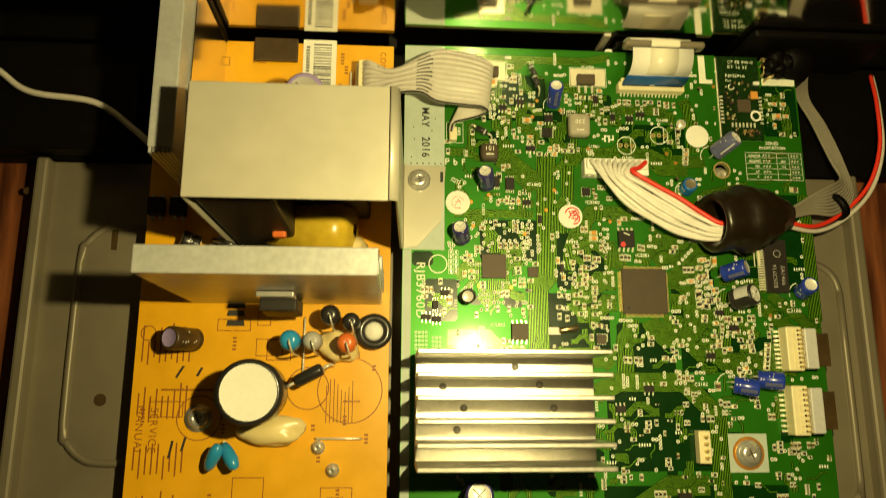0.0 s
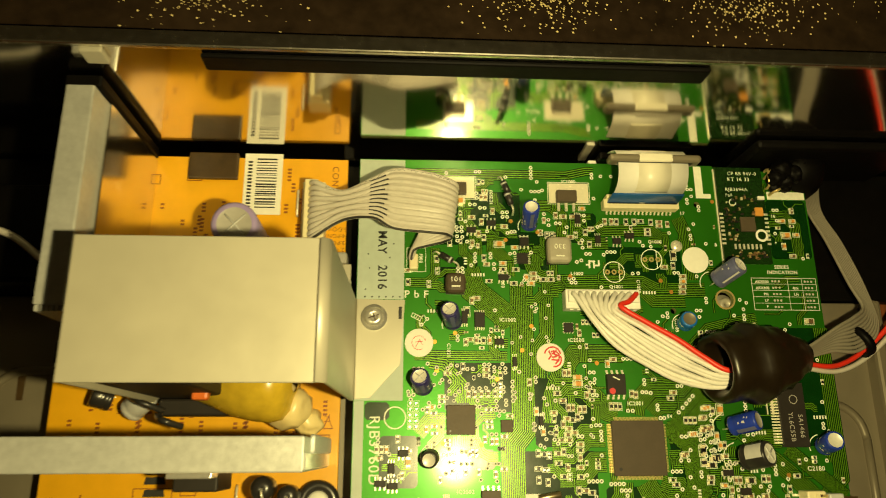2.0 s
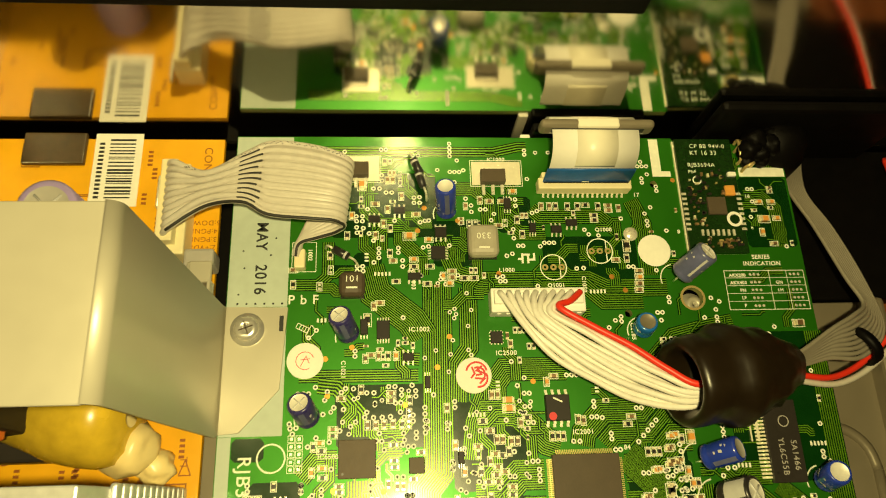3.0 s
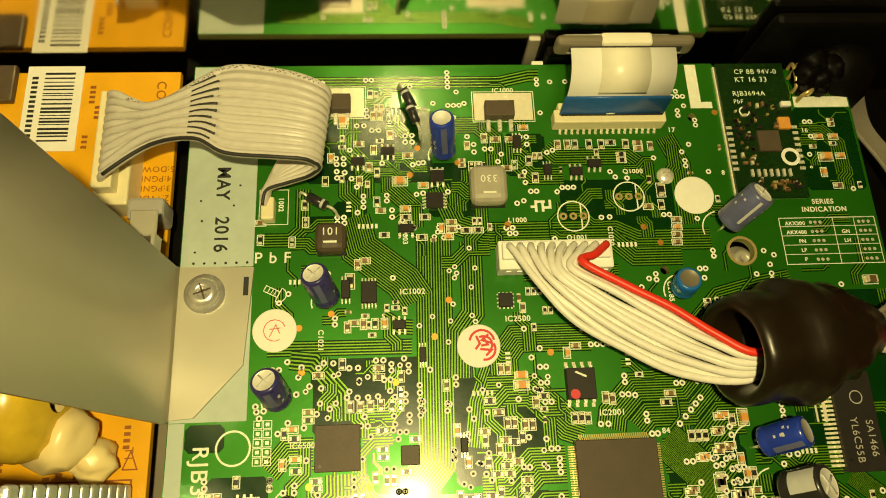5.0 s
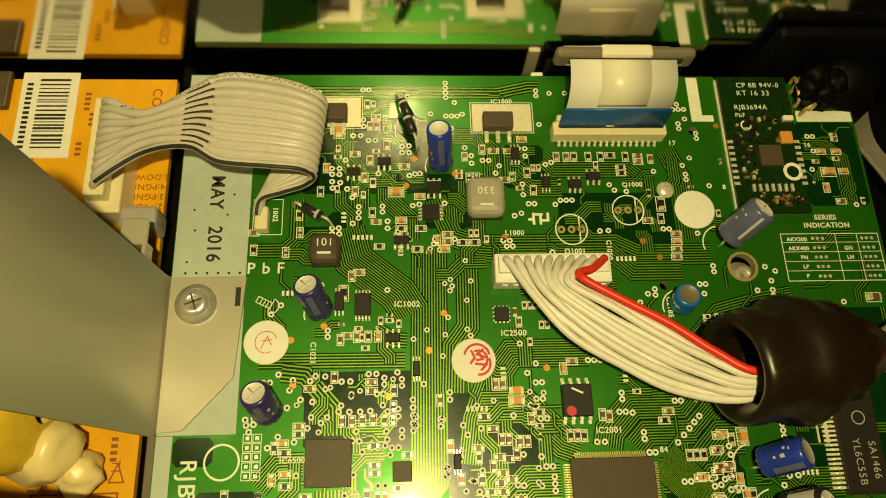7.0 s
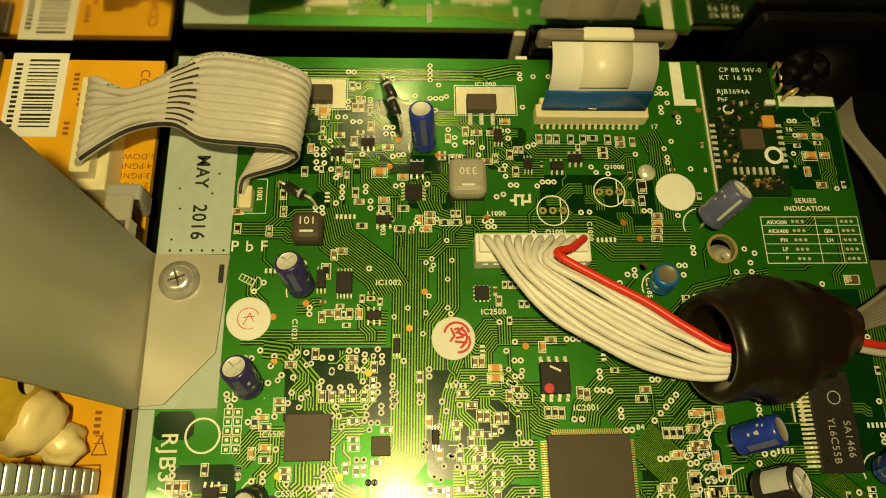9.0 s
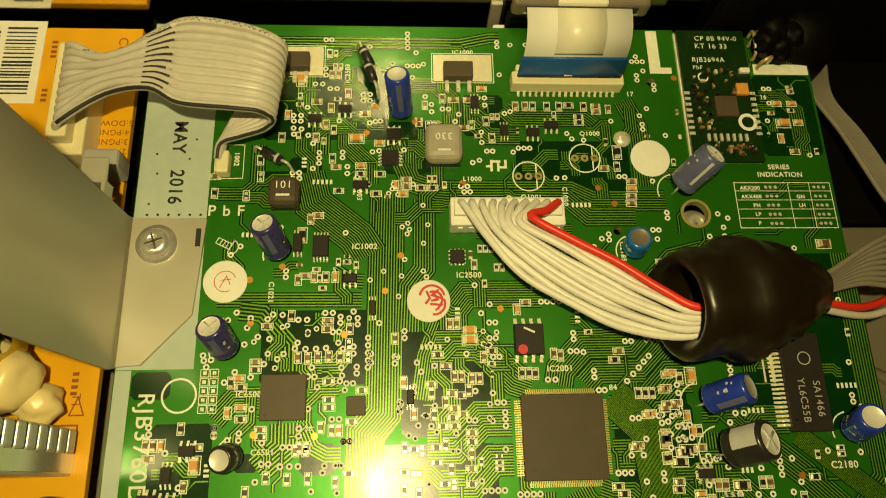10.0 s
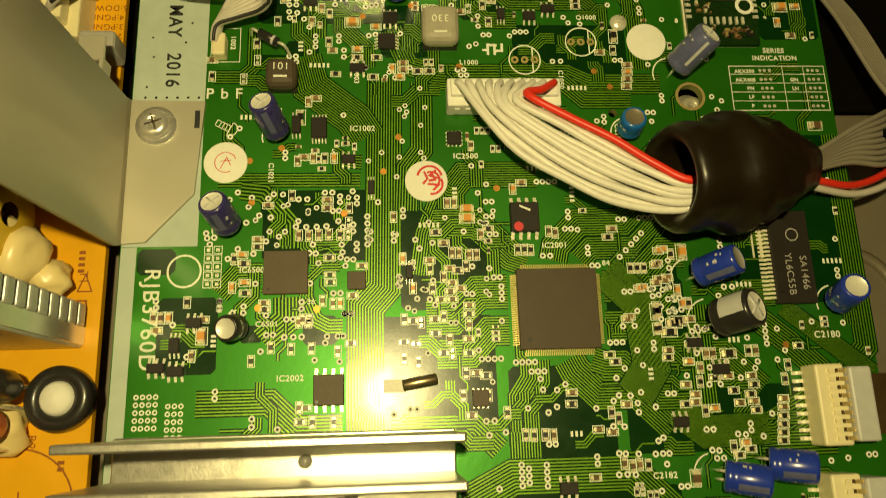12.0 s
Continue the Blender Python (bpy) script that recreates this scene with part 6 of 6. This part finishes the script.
blob(-16.4, 38.6, 0.4, 5.8, M_GLUE, "glue_blob", "smooth cream blob of glue", "glue", 1.0, 1.0, 1.0)
blob(-11.8, 34.6, -1.6, 4.0, M_GLUE, "glue_blob", "smaller cream blob of glue", "glue", 1.1, 0.9)
blob(-22.5, 41.5, -0.4, 5.6, M_GLUE, "glue_blob", "cream glue against the transformer", "glue", 1.3, 0.8)
blob(-18.5, 10.4, -2.6, 4.4, M_GLUE, "glue_blob", "cream glue between the disc parts", "glue", 1.4, 1.1, 0.9)
blob(-37, -14.5, -2.8, 5.2, M_GLUE, "glue_blob", "cream glue beside the large can", "glue", 1.8, 0.8, 0.6)
ecap((-57.0, 37.0, -2.0), (-52.0, 41.0, 1.0), 3.2, M_SLGREY, "pale small capacitor lying by the screening box", None, False)
ecap((-61.0, 40.0, -2.0), (-66.0, 41.5, 0.5), 3.0, M_SLBLK, "dark small capacitor lying on the orange board", None, False)
ecap((-29.6, 82.0, -4.4), (-28.6, 80.4, 22.4), 5.6, M_PURP, "purple-sleeved tall capacitor behind the screening box", None, True, topmat=M_DGREY)
# the brown sleeve colour carries the dark reflection seen on this can's side
ecap((-60.6, 12.0, -4.4), (-65.6, 11.8, 6.0), 3.4, M_BROWN, "small leaning capacitor with a pale purple top, brown reflection put into its sleeve colour", None, False, topmat=M_PURP)
ecap((-42.0, -3.4, -4.4), (-40.6, -3.4, 17.0), 8.9, M_SLBLK, "large black-sleeved reservoir capacitor with a white top", None, False, topmat=M_WHITE, lid_r=0.86)
for x in (-75.2, -68.6):
    o = thing("optocoupler", (x, 52.4, -5), "small black optocoupler on the orange board", "chip")
    part("package", box(x - 2.4, 49.6, -4.6, x + 2.4, 55.2, -1.6, 0.3), M_CHIP, o)
    for dx in (-1.3, 1.3):
        part("lead", box(x + dx - 0.4, 48.4, -5, x + dx + 0.4, 49.6, -3.4), M_SOLDER, o)
        part("lead", box(x + dx - 0.4, 55.2, -5, x + dx + 0.4, 56.4, -3.4), M_SOLDER, o)


def ribbed(name, x0, y0, x1, y1, z0, z1, along, label):
    """An extruded aluminium bar standing on the board, ribbed on its ends."""
    t = thing(name, ((x0 + x1) / 2, (y0 + y1) / 2, z0), label, "heat sink")
    part("bar", box(x0, y0, z0, x1, y1, z1, 0.35), M_ALU, t)
    if along == "x":
        part("cut_end", box(x1, y0 + 0.4, z0, x1 + 0.35, y1 - 3.2, z1 - 0.4, 0.1, seg=1), M_SCREW, t, "bright cut end of the bar")
    for k in range(6):
        if along == "x":
            for zz in (z0 + 1.2 + 3.3 * k, z0 + 21.0 + 3.3 * k):
                part("rib", box(x1 - 0.4, y1 - 3.4, zz, x1 + 0.8, y1 + 0.6, zz + 2.7, 0.5), M_ALU, t)
        else:
            xx = x0 + 0.5 + (x1 - x0 - 1) * k / 5
            part("rib", box(xx - 0.35, y0 - 1.4, z0, xx + 0.35, y0, z1 - 0.6, 0.1, seg=1), M_ALU, t)
    return t


ribbed("bar_heat_sink", -63.0, 23.2, -6.2, 30.0, -5, 47.5, "x", "bare aluminium bar heat sink across the orange board")
ribbed("wall_heat_sink", -65.0, 57.0, -58.6, 108.2, -5, 38.6, "y", "bare aluminium heat sink wall near the panel")
solo("side_plate", box(-58.5, 70, -5, -57.9, 108.0, 30, 0.2, seg=1), mat("bright_alu_sheet", (0.80, 0.78, 0.72), 0.16, 1.0, vary=0.06, scale=200), "bright aluminium sheet along the heat sink wall", "metal sheet")
# added black block: keeps the heat sink's end and the gap as dark as shade
solo("panel_post", box(-66.0, 108.4, -5, -57.6, 111.4, 37.5, 0.6), M_PLAST, "black block added for the unlit gap between heat sink and panel", "post")
tr = thing("power_transistor", (-34, 20, -5), "black power transistor clamped to the bar heat sink", "transistor")
part("package", box(-39.0, 18.4, 2, -29.0, 22.9, 17, 0.4), M_CHIP, tr)
part("metal_tab", box(-39.0, 21.4, 17, -29.0, 22.9, 23, 0.3), M_SCREW, tr)
for dx in (-2.5, 0, 2.5):
    part("lead", box(-34.4 + dx, 20.0, -5, -33.6 + dx, 20.7, 2), M_SOLDER, tr)


def disc(x, y, z, r, material, label, h=3.6):
    t = thing("disc_component", (x, y, -5), label, "component")
    part("resin_body", lathe((x, y, z - h), (x, y, z), [(0, 0.1), (0.1, r * 0.8), (h * 0.2, r), (h * 0.75, r), (h * 0.9, r * 0.88), (h * 0.98, r * 0.6), (h, r * 0.2), (h - 0.2, 0.0)], 26), material, t)
    part("top_lead", tube(((x, y, z - 0.4), (x + 0.2, y - 0.6, z + 0.9), (x + 0.6, y - r * 0.7, z + 0.7), (x + 0.9, y - r - 0.7, z - 2.5), (x + 0.9, y - r - 0.8, -5)), 0.3, 6, 4), M_SOLDER, t)
    for dx in (-1.4, 1.4):
        part("lead", tube(((x + dx, y, -5), (x + dx * 0.8, y, z - h * 0.6)), 0.35, 6, 1), M_SOLDER, t)


disc(-31.6, 11.2, 10, 2.9, M_DBLUE, "bright blue round disc part", 8)
disc(-25.4, 11.2, 9, 2.7, M_DGREY, "pale grey round disc part", 8)
disc(-15.6, 10.6, 10, 2.8, M_DORG, "orange round disc part", 8)
disc(-20.6, 18.6, 9, 2.9, M_SLBLK, "black round part beside the heat sink", 8)
disc(-14.6, 16.8, 8, 2.6, M_SLBLK, "black round part near the ring coil", 8)
axial = thing("power_diode", (-26.6, 1.6, -5), "black axial power diode beside the large can", "diode")
part("body", lathe((-30.4, -0.4, 1.0), (-22.6, 3.6, 2.0), [(0, 0.4), (0.1, 1.6), (0.6, 1.9), (8.0, 1.9), (8.6, 1.6), (8.7, 0.4)], 22), M_SLBLK, axial)
part("lead", tube(((-30.4, -0.4, 1.0), (-32.6, -1.6, 0.6), (-33.2, -1.9, -5)), 0.5, 7, 5), M_SOLDER, axial)
part("lead", tube(((-22.6, 3.6, 2.0), (-20.6, 4.6, 1.6), (-20.0, 4.9, -5)), 0.5, 7, 5), M_SOLDER, axial)
coil = thing("ring_coil", (-8.2, 14.8, -5), "flat black ring coil with a white hub on the orange board", "coil")
part("rim", lathe((-8.2, 14.8, -4.9), (-8.2, 14.8, 8), [(0, 2), (0, 5.0), (0.6, 5.4), (2.6, 5.4), (3.2, 5.0), (3.4, 4.3), (3.4, 3.0), (2.6, 2.8)], 40), M_SLBLK, coil)
part("hub", lathe((-8.2, 14.8, -4.9), (-8.2, 14.8, 8), [(1, 2.9), (3.0, 2.8), (3.9, 2.2), (4.2, 0.0)], 30), M_WHITE, coil)
yc = thing("blue_disc_capacitor", (-50, -21, -5), "pair of bright blue disc capacitors on bent leads", "capacitor")
for x0, y0, x1, y1 in ((-54.5, -25, -50.2, -17), (-50.4, -17.5, -45.2, -25.0)):
    part("resin_body", lathe((x0, y0, -1.5), (x1, y1, 3.0), [(0, 0.1), (0.6, 1.1), (2.4, 1.7), (6.4, 2.0), (8.6, 1.4), (9.4, 0.1)], 18), M_DBLUE, yc)
    part("lead", tube(((x0, y0, -5), (x0 + 0.3, y0 + 0.4, -1.2)), 0.35, 6, 1), M_SOLDER, yc)
screw(-58.6, -10.6, -4.9, 3.0, "steel screw in the orange board")
screw(-23.8, -19.0, -4.9, 1.5, "small bright solder lug screw")
screw(-19.4, -25.4, -4.9, 1.5, "small bright solder lug screw")
for x0, y0, x1, y1 in ((-29, 3.2, -29, 18), (-24, -16.5, -12, -16.5), (-17.5, 92, -17.5, 99)):
    solo("jumper_wire", tube(((x0, y0, -5), (x0, y0, -4.2), (x1, y1, -4.2), (x1, y1, -5)), 0.35, 6, 2), M_SOLDER, "bare tinned jumper wire on the orange board", "wire", "jumper wires")
bm = tube([(-150, 108, -2), (-128, 96, -1.5), (-116, 88, -1.2), (-96, 85, -1.2), (-84, 77, -2.0), (-74, 68, -2.5), (-68, 63, -4.2)], 1.0, 8, 8)
solo("grey_cable", bm, M_GWIRE, "thin grey cable running over the black moulding", "cable")
